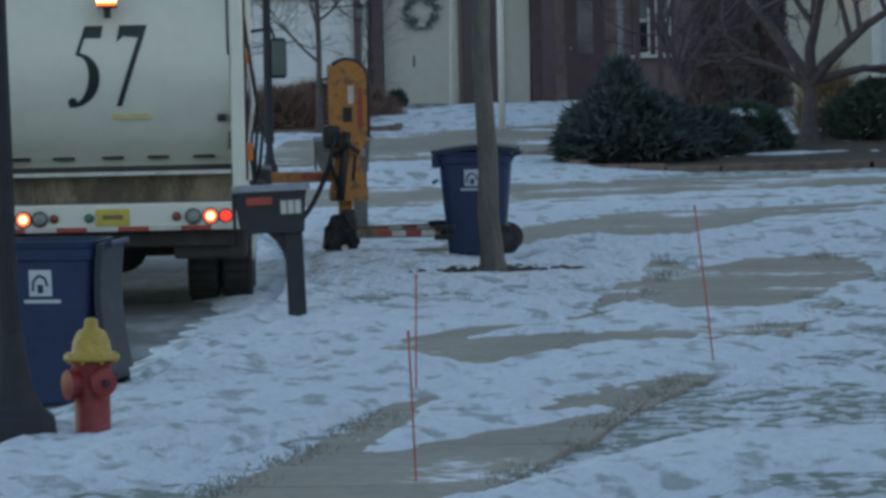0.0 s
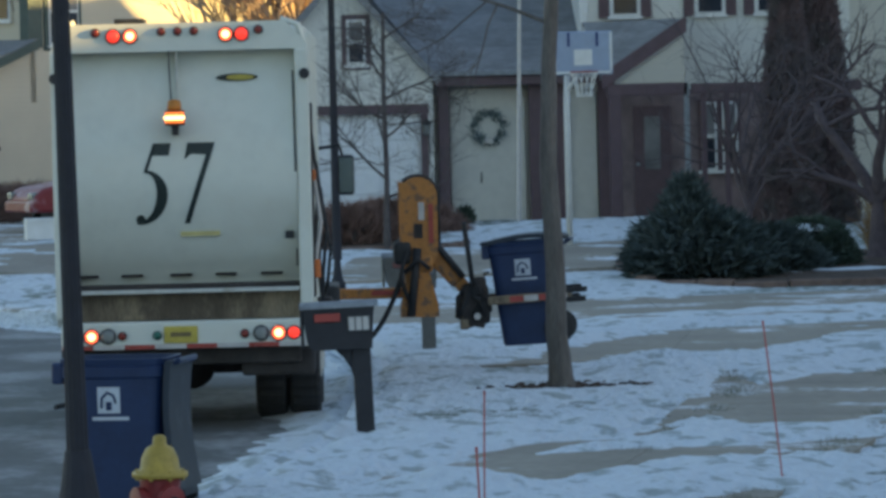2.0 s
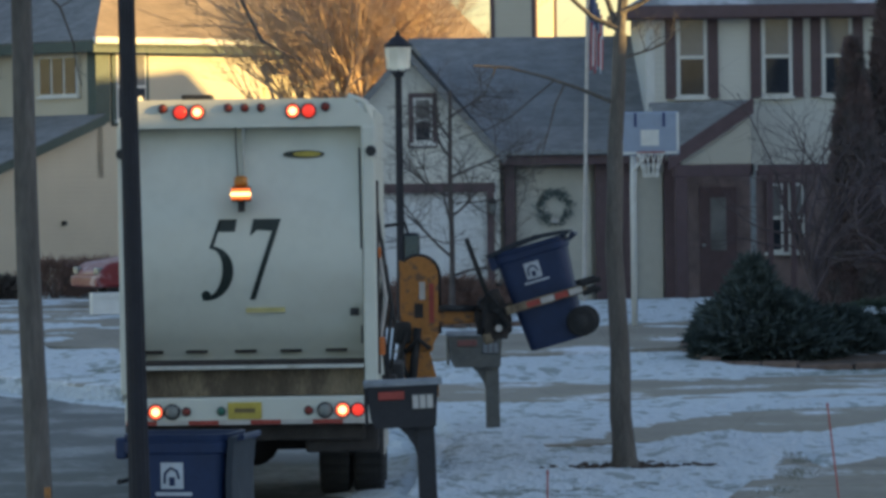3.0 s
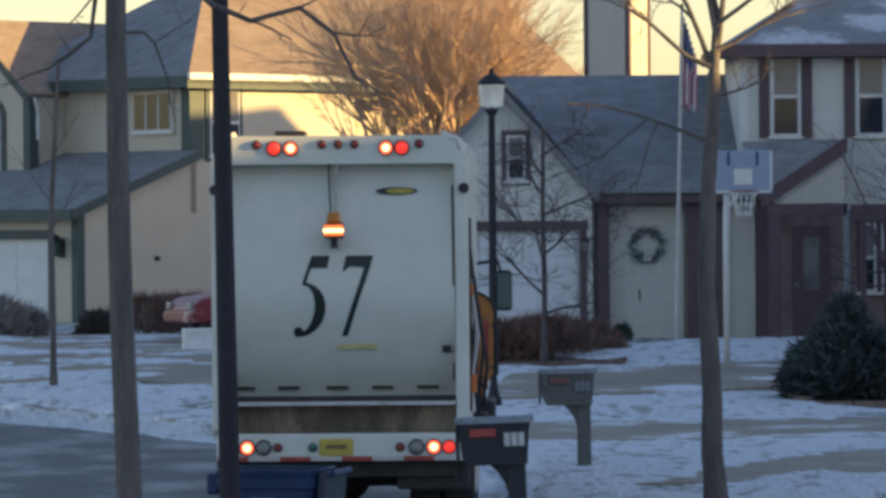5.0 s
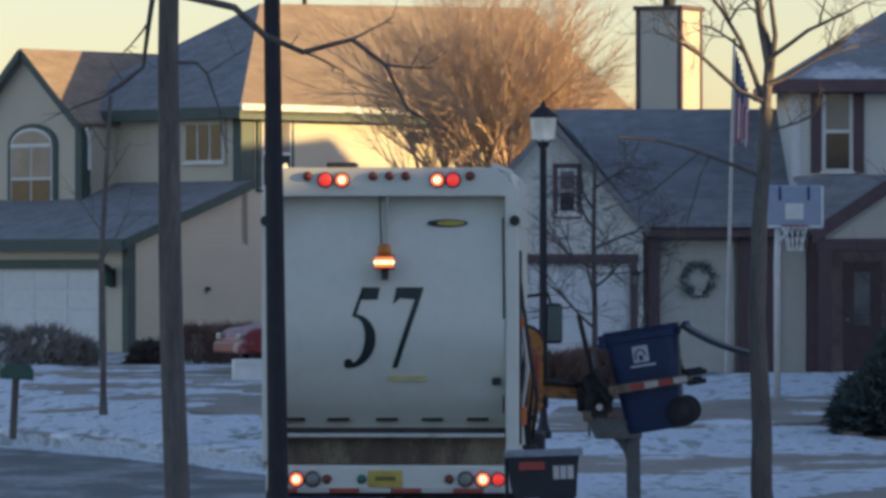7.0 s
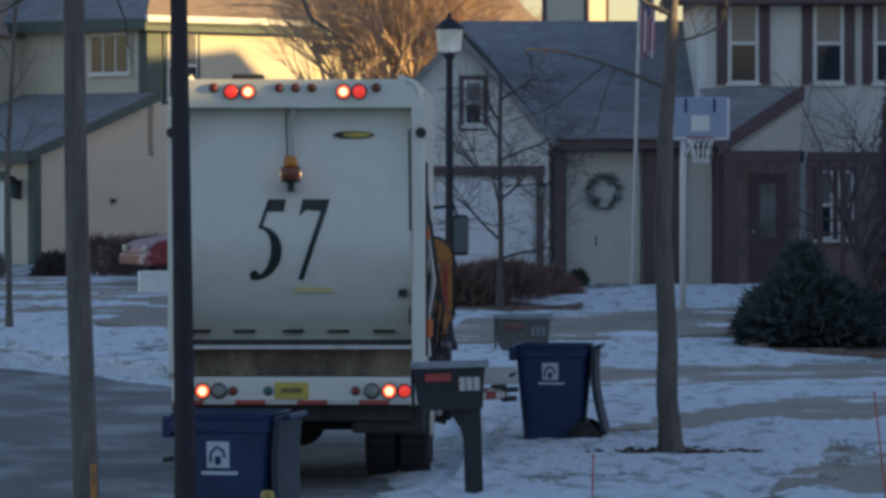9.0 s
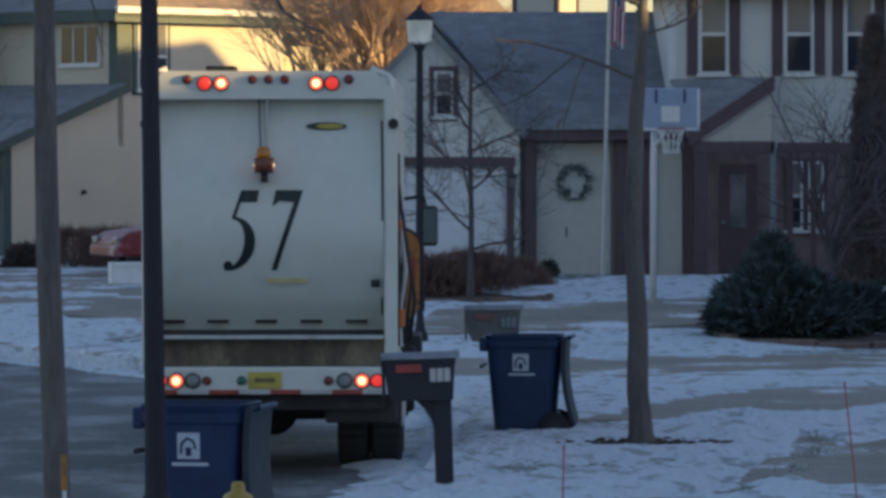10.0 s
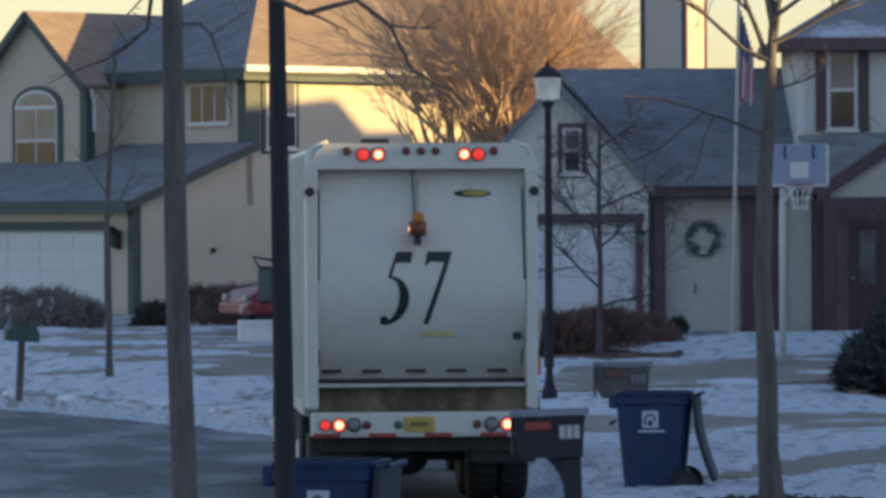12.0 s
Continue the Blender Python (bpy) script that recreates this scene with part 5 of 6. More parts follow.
    # entry porch with a lean roof
    plank([(7.0, -1.5, 2.70), (8.55, -1.5, 3.70), (6.72, -0.06, 3.70)], 0.08, SHINGLE, "porch_roof", h, "grey shingled slope over the entry")
    plank([(8.55, -1.5, 3.70), (8.55, -0.06, 3.74), (6.72, -0.06, 3.70)], 0.08, SHINGLE, "porch_roof", h)
    plank([(6.95, -1.54, 2.72), (6.95, -1.54, 2.42), (8.55, -1.54, 3.46), (8.55, -1.54, 3.76)], 0.06, TRIM_BROWN, "rake_board", h)
    part("pediment", prism([(7.25, 2.5), (8.5, 2.5), (8.5, 3.4)], -1.45, -1.35), SIDING_CREAM, h)
    part("beam", slab(7.05, 8.55, -1.5, -1.3, 2.3, 2.52, 0.01), TRIM_BROWN, h)
    part("porch_post", slab(7.08, 7.30, -1.5, -1.28, -0.6, 2.3, 0.01), TRIM_BROWN, h)
    part("porch_post", slab(8.48, 8.58, -1.5, -1.4, -0.6, 2.5, 0.01), FROST, h)
    part("brick_wall", slab(7.0, 11.8, 0.0, 0.25, -0.7, 2.4), BRICK, h)
    fd = part("front_door", slab(7.65, 8.35, -0.06, 0.0, 0.0, 2.1, 0.01), TRIM_BROWN, h, "dark oxblood front door")
    part("glazing", slab(7.85, 8.15, -0.075, -0.06, 0.9, 1.9, 0.005), PANE, fd)
    part("door_knob", lathe([(0.03, 0), (0.04, 0.03), (0.03, 0.06)], 10, m=FLAT), FROST, fd, m=pose(7.72, -0.06, 1.0))
    for x in (9.08, 9.48):
        window(h, pose(x, 0.0, 0.85), 0.30, 1.3, TRIM_WHITE, TRIM_BROWN, (1, 2), 0.05)
    for x in (8.85, 9.28, 10.2):
        part("porch_post", slab(x - 0.05, x + 0.05, -1.45, -1.35, -0.6, 2.4, 0.01), TRIM_BROWN, h)
    part("porch_beam", slab(8.62, 11.8, -1.48, -1.32, 2.3, 2.5, 0.01), TRIM_BROWN, h)
    part("porch_floor", slab(7.0, 11.8, -1.6, 0.0, -0.7, 0.02), CONCRETE, h)
    part("rear_wall", slab(0.5, 6.9, 9.2, 9.4, -0.6, 2.9), SIDING_CREAM, h)
    part("rear_wall", slab(6.9, 17, 4.5, 4.7, -0.6, 5.4), SIDING_CREAM, h)
    # cream wing with a lit lantern
    part("wing_wall", prism([(11.8, -0.7), (13.6, -0.7), (13.6, 2.0), (16.2, 2.0), (16.2, -0.7), (17.0, -0.7), (17.0, 5.5), (11.8, 5.5)], 0.0, 0.2), SIDING_CREAM, h)
    gd = part("garage_door", slab(13.6, 16.2, 0.08, 0.13, -0.05, 2.0), DOOR_WHITE, h, "white panelled garage door")
    for j in range(4):
        part("door_panel", slab(13.7, 16.1, 0.055, 0.08, 0.03 + j * 0.49, 0.46 + j * 0.49, 0.012), DOOR_WHITE, gd)
    part("door_trim", slab(13.45, 13.6, -0.04, 0.0, -0.05, 2.12), TRIM_WHITE, h)
    part("flank_wall", slab(16.9, 17.1, 0.2, 4.5, -0.6, 5.5), SIDING_CREAM, h)
    wall_lantern(h, pose(13.1, 0.0, 2.0), L_WARM)
    # chimney, turned, sided in cream with a cap and a flue
    ch = part("chimney", slab(-0.49, 0.49, -0.49, 0.49, -3.5, 0.0), SIDING_CREAM, h, "cream sided chimney, one face sunlit", m=pose(4.75, 7.6, 7.22, 0, 0, -28))
    for x in (-0.47, 0.47):
        for y in (-0.47, 0.47):
            part("corner_trim", slab(x - 0.045, x + 0.045, y - 0.045, y + 0.045, -3.5, 0.0), TRIM_BROWN, ch)
    part("cap", slab(-0.56, 0.56, -0.56, 0.56, 0.0, 0.09, 0.015), TRIM_BROWN, ch)
    part("flue", lathe([(0.13, 0.09), (0.13, 0.25), (0.18, 0.26), (0.16, 0.33)], 12), DARK_STEEL, ch)


far_house()
near_house()
w = thing("wreath", pose(4.92, 88.4 + 0.14, 2.36), "round evergreen wreath hung on a door", "wreath")
bm = bmesh.new()
rnd = random.Random(5)
for k in range(260):
    a, rr = rnd.uniform(0, 6.283), rnd.gauss(0.28, 0.045)
    p = Vector((rr * math.cos(a), rnd.uniform(-0.06, 0.04), rr * math.sin(a)))
    d = Vector((rnd.uniform(-1, 1), rnd.uniform(-1, 0.2), rnd.uniform(-1, 1))).normalized() * 0.06
    tube([p - d, p + d], [0.012, 0.003], 3, bm)
part("foliage_ring", bm, WREATH, w)
part("bow", slab(-0.08, 0.08, -0.09, -0.04, -0.30, -0.2, 0.02), TAPE_WHITE, w)


def basketball_hoop(x, y):
    z = rise(x, y)
    t = thing("basketball_hoop", pose(x, y, z), "basketball hoop with a faded blue backboard on a white pole", "basketball hoop")
    part("pole", tube([(0, 0, -0.1), (0.0, 0, 2.3), (0.02, -0.02, 3.0)], 0.055, 12), TRIM_WHITE, t, smooth=True)
    part("arm", tube([(0.0, 0, 2.9), (0.18, -0.4, 3.05)], 0.03, 8), TRIM_WHITE, t)
    part("arm", tube([(0.0, 0, 2.6), (0.22, -0.4, 2.95)], 0.03, 8), TRIM_WHITE, t)
    b = part("backboard", slab(-0.24, 0.74, -0.50, -0.44, 2.88, 3.60, 0.03), HOOP_BLUE, t, "faded blue backboard with a white square")
    for x0, x1, z0, z1 in ((-0.01, 0.035, 3.35, 3.58), (0.46, 0.505, 3.35, 3.58)):
        part("stripe", slab(x0, x1, -0.508, -0.498, z0, z1), HOOP_NAVY, b)
    part("square", slab(0.10, 0.40, -0.506, -0.498, 3.04, 3.30), TRIM_WHITE, b)
    for x0 in (-0.23, 0.69):
        part("border", slab(x0, x0 + 0.04, -0.506, -0.498, 2.95, 3.58), TRIM_WHITE, b)
    part("border", slab(-0.21, 0.71, -0.506, -0.498, 2.90, 2.94), TRIM_WHITE, b)
    rim = tube([(0.24 + 0.225 * math.cos(a), -0.74 + 0.225 * math.sin(a), 2.93) for a in (2 * math.pi * k / 20 for k in range(21))], 0.012, 6)
    rim_ob = part("rim", rim, TAPE_RED, t)
    net = bmesh.new()
    for k in range(12):
        a = 2 * math.pi * k / 12
        tube([(0.24 + 0.22 * math.cos(a), -0.74 + 0.22 * math.sin(a), 2.92), (0.24 + 0.15 * math.cos(a + 0.3), -0.74 + 0.15 * math.sin(a + 0.3), 2.7), (0.24 + 0.12 * math.cos(a), -0.74 + 0.12 * math.sin(a), 2.52)], 0.011, 4, net)
    part("net", net, TRIM_WHITE, rim_ob)


basketball_hoop(5.62, 77.6)


def flagpole(x, y):
    z = rise(x, y)
    t = thing("flagpole", pose(x, y, z, 0, 1.4, 0), "tall white flagpole with a limp striped flag", "flagpole")
    part("pole", tube([(0, 0, -0.1), (0, 0, 3.5), (0, 0, 6.1)], [0.038, 0.034, 0.025], 10), TAPE_WHITE, t)
    part("ball", lathe([(0.01, 6.1), (0.05, 6.15), (0.01, 6.2)], 10), YELLOW, t)
    cloth = mat("flag_red", (0.46, 0.10, 0.11), 0.8, vary=0.2)
    canton = mat("flag_blue", (0.10, 0.12, 0.22), 0.8, vary=0.3)
    for k in range(8):
        x0, x1 = 0.03 + 0.034 * k, 0.03 + 0.034 * (k + 1)
        pts = [(x0, 0.05 * math.sin(k * 1.7)), (x1, 0.05 * math.sin((k + 1) * 1.7))]
        zt, zb = 5.95 - 0.11 * k, 4.22 + 0.07 * (k % 3)
        zm = 5.2 - 0.05 * k
        for z0, z1, m in ((zb, zm, cloth if k % 2 else MARK_WHITE), (zm, zt, canton if k < 5 else MARK_WHITE if k % 2 else cloth)):
            bm = bmesh.new()
            vs = [bm.verts.new((px, py + dy, zz)) for px, py in pts for zz in (z0, z1) for dy in (-0.012, 0.012)]
            bmesh.ops.convex_hull(bm, input=vs)
            part("flag_fold", bm, m, t)


flagpole(5.26, 85.4)


# ---- plants ----
def grow(rnd, base, direction, length, radius, depth, out, spread=0.6, droop=0.0, kids=3, wobble=0.25, keep=0.72):
    """Adds one limb, with bends, and its own limbs to out as (points, radii)."""
    pts, rad, p, d = [base], [radius], Vector(base), Vector(direction).normalized()
    n = 4
    for k in range(n):
        d = (d + Vector((rnd.uniform(-1, 1), rnd.uniform(-1, 1), rnd.uniform(-1, 1))) * wobble * 0.5 + Vector((0, 0, -droop))).normalized()
        p = p + d * length / n
        pts.append(p.copy())
        rad.append(radius * (1 - 0.5 * (k + 1) / n))
    out.append((pts, rad))
    if depth:
        for k in range(kids):
            f = rnd.uniform(0.35, 1.0)
            i = min(n - 1, int(f * n))
            q = pts[i].lerp(pts[i + 1], f * n - i)
            side = Vector((rnd.uniform(-1, 1), rnd.uniform(-1, 1), rnd.uniform(-0.5, 0.8))).normalized()
            grow(rnd, q, d * (1 - spread) + side * spread, length * keep * rnd.uniform(0.7, 1.1), rad[i] * 0.62, depth - 1, out, spread, droop, kids, wobble, keep)


def limbs_mesh(limbs, thin=5):
    bm_v, bm_f = [], []
    for pts, rad in limbs:
        sides = 7 if rad[0] > 0.04 else (thin if rad[0] > 0.012 else 3)
        start = len(bm_v)
        for i, p in enumerate(pts):
            d = (pts[min(i + 1, len(pts) - 1)] - pts[max(i - 1, 0)]).normalized()
            s = d.cross(Vector((0.31, 0.9, 0.17))).normalized()
            u = s.cross(d)
            for k in range(sides):
                a = 2 * math.pi * k / sides
                bm_v.append(tuple(p + rad[i] * (math.cos(a) * s + math.sin(a) * u)))
        for i in range(len(pts) - 1):
            for k in range(sides):
                a, b = start + i * sides + k, start + i * sides + (k + 1) % sides
                bm_f.append((a, b, b + sides, a + sides))
    return bm_v, bm_f


def wood(name, limbs, material, parent):
    v, f = limbs_mesh(limbs)
    me = bpy.data.meshes.new(name)
    me.from_pydata(v, [], f)
    me.materials.append(material)
    for p in me.polygons:
        p.use_smooth = True
    ob = new(name, me)
    ob.parent = parent
    return ob


def bare_tree(m, seed, trunk_pts, trunk_r, starts, label, material=BARK, crown_mat=None, depth=4, bent=(), **kw):
    """A leafless tree: a trunk through points, main limbs (place, direction, length, radius), twigs."""
    t = thing("tree", m, label, "tree", "bare trees")
    rnd = random.Random(seed)
    pts = [Vector(p) for p in trunk_pts]
    fine = []
    for i in range(len(pts) - 1):
        for k in range(3):
            fine.append(pts[i].lerp(pts[i + 1], k / 3) + Vector((rnd.uniform(-1, 1), rnd.uniform(-1, 1), 0)) * trunk_r * 0.06)
    fine.append(pts[-1])
    n = len(fine)
    rad = [trunk_r * (1.0 - 0.45 * k / (n - 1)) for k in range(n)]
    rad[0] *= 1.5
    rad[1] *= 1.08
    wood("trunk", [(fine, rad)], material, t)
    out = []
    for r, line in bent:
        pts = [Vector(p) for p in line]
        out.append((pts, [r * (1 - 0.6 * k / (len(pts) - 1)) for k in range(len(pts))]))
        for k in range(2, len(pts)):
            grow(rnd, pts[k], (pts[k] - pts[k - 1]) + Vector((rnd.uniform(-0.1, 0.1), 0.05, rnd.uniform(-0.02, 0.12))), 0.22, r * 0.4, 1, out, kids=2)
    for p, d, ln, r in starts:
        grow(rnd, Vector(p), Vector(d), ln, r, depth, out, **kw)
    wood("crown", out, crown_mat or material, t)
    return t


# maple by the sidewalk
bare_tree(pose(3.14, 44.8, -0.05), 3, [(0, 0, 0), (-0.04, 0, 0.6), (-0.05, 0, 1.3), (-0.09, 0, 2.2), (-0.06, 0, 3.2), (0.0, 0, 4.25)], 0.118,
          [((-0.02, 0, 4.3), (-1.0, -0.2, 0.45), 1.0, 0.028), ((0.0, 0, 4.45), (0.9, 0.2, 0.6), 0.9, 0.026), ((0.0, 0, 4.0), (0.6, 0.4, 0.35), 0.5, 0.016), ((0.02, 0, 4.7), (0.55, -0.3, 0.7), 1.1, 0.026),
           ((0.0, 0, 4.2), (-0.22, 0.1, 1.0), 1.5, 0.030), ((0.0, 0, 4.2), (0.35, 0.1, 1.0), 1.5, 0.036), ((0.0, 0, 4.22), (0.05, 0.1, 1.0), 1.8, 0.050), ((-0.08, 0, 3.6), (-1.0, 0.3, 0.30), 1.4, 0.022)],
          "young bare maple standing in a snowy verge", depth=3, kids=4, spread=0.5, wobble=0.6)
# the tree at the kerb, nearest to the viewer
bare_tree(pose(-1.05, 22.0, -0.03), 8, [(-0.12, 0, 0), (-0.155, 0, 1.0), (-0.175, 0, 1.8), (-0.205, 0, 2.8), (-0.21, 0, 3.7), (-0.20, 0, 5.2), (-0.2, 0, 6.5)], 0.072,
          [((-0.2, 0, 4.6), (-0.8, 0.2, 0.6), 0.8, 0.02), ((-0.2, 0, 5.0), (0.7, -0.2, 0.8), 0.9, 0.02)],
          "bare street tree with drooping twigs at the kerb", bent=((0.02, ((-0.2, 0, 4.03), (0.10, 0, 3.96), (0.24, 0, 3.83), (0.42, 0, 3.75), (0.65, 0, 3.81), (0.81, 0, 3.69), (0.91, 0, 3.48))), (0.018, ((-0.2, 0, 4.3), (-0.27, 0, 4.1), (-0.30, 0, 3.9), (-0.33, 0, 3.68), (-0.52, 0, 3.54))), (0.012, ((-0.2, 0, 3.70), (-0.08, 0, 3.70), (-0.03, 0, 3.65), (0.03, 0, 3.48)))), depth=2, kids=2, spread=0.4, wobble=0.5)
# small ornamental before the garage gable
bare_tree(pose(2.6, 78.0, rise(2.6, 78)), 12, [(0, 0, 0), (0.02, 0, 1.2), (0.0, 0, 2.6), (0.02, 0, 4.0)], 0.055,
          [((0, 0, 0.9 + 0.33 * k), (math.cos(k * 2.4), 0.5 * math.sin(k * 2.4), 0.35 + 0.03 * k), 1.25 - 0.06 * k, 0.026) for k in range(9)],
          "small bare ornamental tree before a garage", material=BARK_DARK, depth=3, kids=6, spread=0.6, wobble=0.4)
# crab apple in the mulch bed
bare_tree(pose(10.13, 73.1, rise(10, 73)), 21, [(0, 0, 0), (0.0, 0, 0.5), (0.03, 0, 1.05)], 0.165,
          [((0, 0, 0.95), (0.75, 0.1, 0.8), 1.8, 0.11), ((0, 0, 1.0), (-0.35, 0.2, 1.0), 2.0, 0.11), ((0.02, 0, 1.05), (0.25, -0.3, 1.0), 2.0, 0.10), ((0, 0, 0.9), (-0.75, -0.1, 0.75), 1.7, 0.08), ((0.02, 0, 1.0), (0.9, 0.3, 0.5), 1.8, 0.08)],
          "spreading bare crab apple in a mulch bed", material=BARK_PURPLE, depth=4, kids=3, spread=0.58, wobble=0.7)
# the wide tree behind the truck, low sunlight painted into its crown colour
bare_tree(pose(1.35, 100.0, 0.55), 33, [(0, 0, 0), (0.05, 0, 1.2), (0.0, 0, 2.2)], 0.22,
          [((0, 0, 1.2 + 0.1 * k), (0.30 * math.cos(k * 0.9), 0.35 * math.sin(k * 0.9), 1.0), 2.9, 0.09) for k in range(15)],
          "wide bare tree, low sun painted into its fine twigs", crown_mat=BARK_SUNLIT, depth=4, kids=5, spread=0.30, wobble=0.32, keep=0.74)
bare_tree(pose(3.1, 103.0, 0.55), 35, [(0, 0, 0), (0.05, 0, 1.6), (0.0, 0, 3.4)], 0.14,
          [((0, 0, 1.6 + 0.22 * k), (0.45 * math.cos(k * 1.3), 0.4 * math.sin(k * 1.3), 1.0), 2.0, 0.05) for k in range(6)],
          "slender bare tree beside the far house", crown_mat=BARK_SUNLIT, depth=4, kids=4, spread=0.4, wobble=0.3, keep=0.74)
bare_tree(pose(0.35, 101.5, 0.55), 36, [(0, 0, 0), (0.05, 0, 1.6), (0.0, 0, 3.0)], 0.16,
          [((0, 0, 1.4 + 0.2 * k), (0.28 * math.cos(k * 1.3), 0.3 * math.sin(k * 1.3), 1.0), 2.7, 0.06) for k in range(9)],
          "bare tree with upswept twigs, low sun painted into their colour", crown_mat=BARK_SUNLIT, depth=4, kids=4, spread=0.3, wobble=0.3, keep=0.74)
# bare viburnum before the entry
bare_tree(pose(8.75, 79.0, rise(8.75, 79)), 37, [(0, 0, 0), (0.02, 0, 0.4), (0.0, 0, 0.8)], 0.07,
          [((0, 0, 0.4 + 0.05 * k), (0.8 * math.cos(k * 0.8), 0.5 * math.sin(k * 0.8), 1.1), 2.1, 0.042) for k in range(11)],
          "bare purple-brown shrub before an entry porch", material=BARK_PURPLE, depth=3, kids=3, spread=0.55, wobble=0.65)
# sapling before the far garage
bare_tree(pose(-5.34, 75.0, rise(-5.3, 75)), 41, [(0, 0, 0), (0.0, 0, 1.2), (-0.03, 0, 2.6), (0.06, 0, 4.2), (0.12, 0, 5.2)], 0.055,
          [((0, 0, 2.6), (0.5, 0, 1.0), 0.9, 0.014), ((0, 0, 3.0), (-0.6, 0.2, 0.8), 0.8, 0.014), ((0.05, 0, 3.8), (0.5, 0.1, 1.0), 0.8, 0.012), ((0.05, 0, 4.3), (-0.5, 0.1, 1.0), 0.8, 0.012)],
          "thin bare sapling in a patchy yard", depth=2, kids=3)


def shrub(m, seed, size, count, material, label, name="shrub", lean=0.6, leaf=0.13, cone=False, width=0.02, groups=""):
    """An evergreen or twiggy bush: many sprigs set on a core, thicker near the outside."""
    t = thing(name, m, label, "bush" if name == "shrub" else "evergreen", groups or "bushes")
    rnd = random.Random(seed)
    v, f = [], []
    lumps = [(rnd.uniform(0, 6.283), rnd.uniform(-0.3, 0.9), rnd.uniform(0.05, 0.28)) for _ in range(9)]
    for k in range(count):
        a, u = rnd.uniform(0, 6.283), rnd.random()
        if cone:
            zz = u ** 1.25
            r = (1 - zz) ** 0.62 * rnd.uniform(0.70, 1.02) * (1 + 0.12 * math.sin(5 * a + 7 * zz))
            p = Vector((size[0] * r * math.cos(a), size[1] * r * math.sin(a), size[2] * zz))
            d = Vector((math.cos(a) * 0.45, math.sin(a) * 0.45, 1.0))
        else:
            zz = rnd.uniform(-0.25, 1.0)
            r = math.sqrt(max(0.0, 1 - zz * zz)) * rnd.uniform(0.62, 1.0)
            lump = 1 + sum(h * max(0, math.cos(a - la)) ** 6 * max(0, 1 - abs(zz - lz) * 2) for la, lz, h in lumps)
            p = Vector((size[0] * r * lump * math.cos(a), size[1] * r * lump * math.sin(a), size[2] * (0.22 + 0.78 * zz) * (0.9 + 0.1 * lump)))
            d = Vector((math.cos(a), math.sin(a), lean))
        p.z = max(p.z, 0.02)
        d = (d + Vector((rnd.gauss(0, 0.5), rnd.gauss(0, 0.5), rnd.gauss(0, 0.45)))).normalized()
        ln = leaf * rnd.uniform(0.6, 1.5)
        s = d.cross(Vector((rnd.uniform(-1, 1), rnd.uniform(-1, 1), rnd.uniform(-1, 1)))).normalized() * width * rnd.uniform(0.7, 1.6)
        e = d.cross(s).normalized() * width * 0.5
        q = p + d * ln
        i = len(v)
        v += [tuple(p + s), tuple(p - s), tuple(p + e), tuple(q)]
        f += [(i, i + 1, i + 3), (i + 1, i + 2, i + 3), (i + 2, i, i + 3)]
    me = bpy.data.meshes.new("foliage")
    me.from_pydata(v, [], f)
    me.materials.append(material)
    ob = new("foliage", me)
    ob.parent = t
    stems = []
    for k in range(7):
        a = rnd.uniform(0, 6.283)
        top = Vector((0.55 * size[0] * math.cos(a), 0.55 * size[1] * math.sin(a), size[2] * 0.65))
        stems.append(([Vector((0, 0, -0.05)), top * 0.5 + Vector((0, 0, 0.05)), top], [0.035, 0.025, 0.012]))
    wood("stem_cluster", stems, BARK, t)
    return t


R0 = lambda x, y: pose(x, y, rise(x, y))
shrub(R0(7.0, 69.9), 51, (1.0, 0.95, 1.0), 10000, NEEDLE, "broad dark green juniper with layered boughs", leaf=0.20, width=0.035, lean=0.25)
shrub(R0(6.85, 70.2), 52, (0.72, 0.72, 1.45), 5000, NEEDLE, "dark green juniper rising to a soft point", leaf=0.20, width=0.03, cone=True)
shrub(R0(8.15, 70.9), 53, (0.72, 0.7, 0.66), 5000, NEEDLE, "low dark green juniper in the bed", leaf=0.18, width=0.03)
shrub(R0(8.95, 72.0), 54, (0.6, 0.6, 0.72), 5000, BOXWOOD, "clipped dark evergreen with snow on its crown", leaf=0.12, width=0.025)
shrub(R0(11.3, 73.6), 55, (0.72, 0.7, 0.95), 5000, BOXWOOD, "clipped dark evergreen mound", leaf=0.12, width=0.025)
shrub(R0(9.88, 82.5), 56, (0.60, 0.58, 4.7), 26000, CEDAR, "tall brown-green arborvitae column", "arborvitae", leaf=0.15, width=0.022, cone=True)
shrub(R0(10.56, 83.2), 57, (0.62, 0.6, 5.5), 16000, CEDAR, "tall brown-green arborvitae with a slender tip", "arborvitae", leaf=0.15, width=0.022, cone=True)
for k, (x, y, s) in enumerate(((2.0, 79.6, 0.75), (2.75, 80.4, 0.8), (3.4, 81.2, 0.6), (1.2, 79.2, 0.7))):
    shrub(R0(x, y), 60 + k, (s, s * 0.8, s * 0.85), 2600, BRUSH, "leafless red-brown bush behind a stone edging", leaf=0.2, width=0.012, lean=1.2)
for k, (x, y, s) in enumerate(((-8.7, 92.0, 0.8), (-7.75, 92.2, 0.8), (-7.2, 92.8, 0.55))):
    shrub(R0(x, y), 70 + k, (s * 0.85, s * 0.7, s * 0.95), 1300, mat("grey_brush", (0.27, 0.24, 0.22), 0.9, vary=0.4, scale=5), "grey leafless bush before the far garage", leaf=0.2, width=0.014, lean=1.2)
shrub(R0(-5.8, 94.0), 74, (0.34, 0.3, 0.46), 1600, DARK_BRUSH, "small dark bush by the garage corner", leaf=0.13, width=0.025)
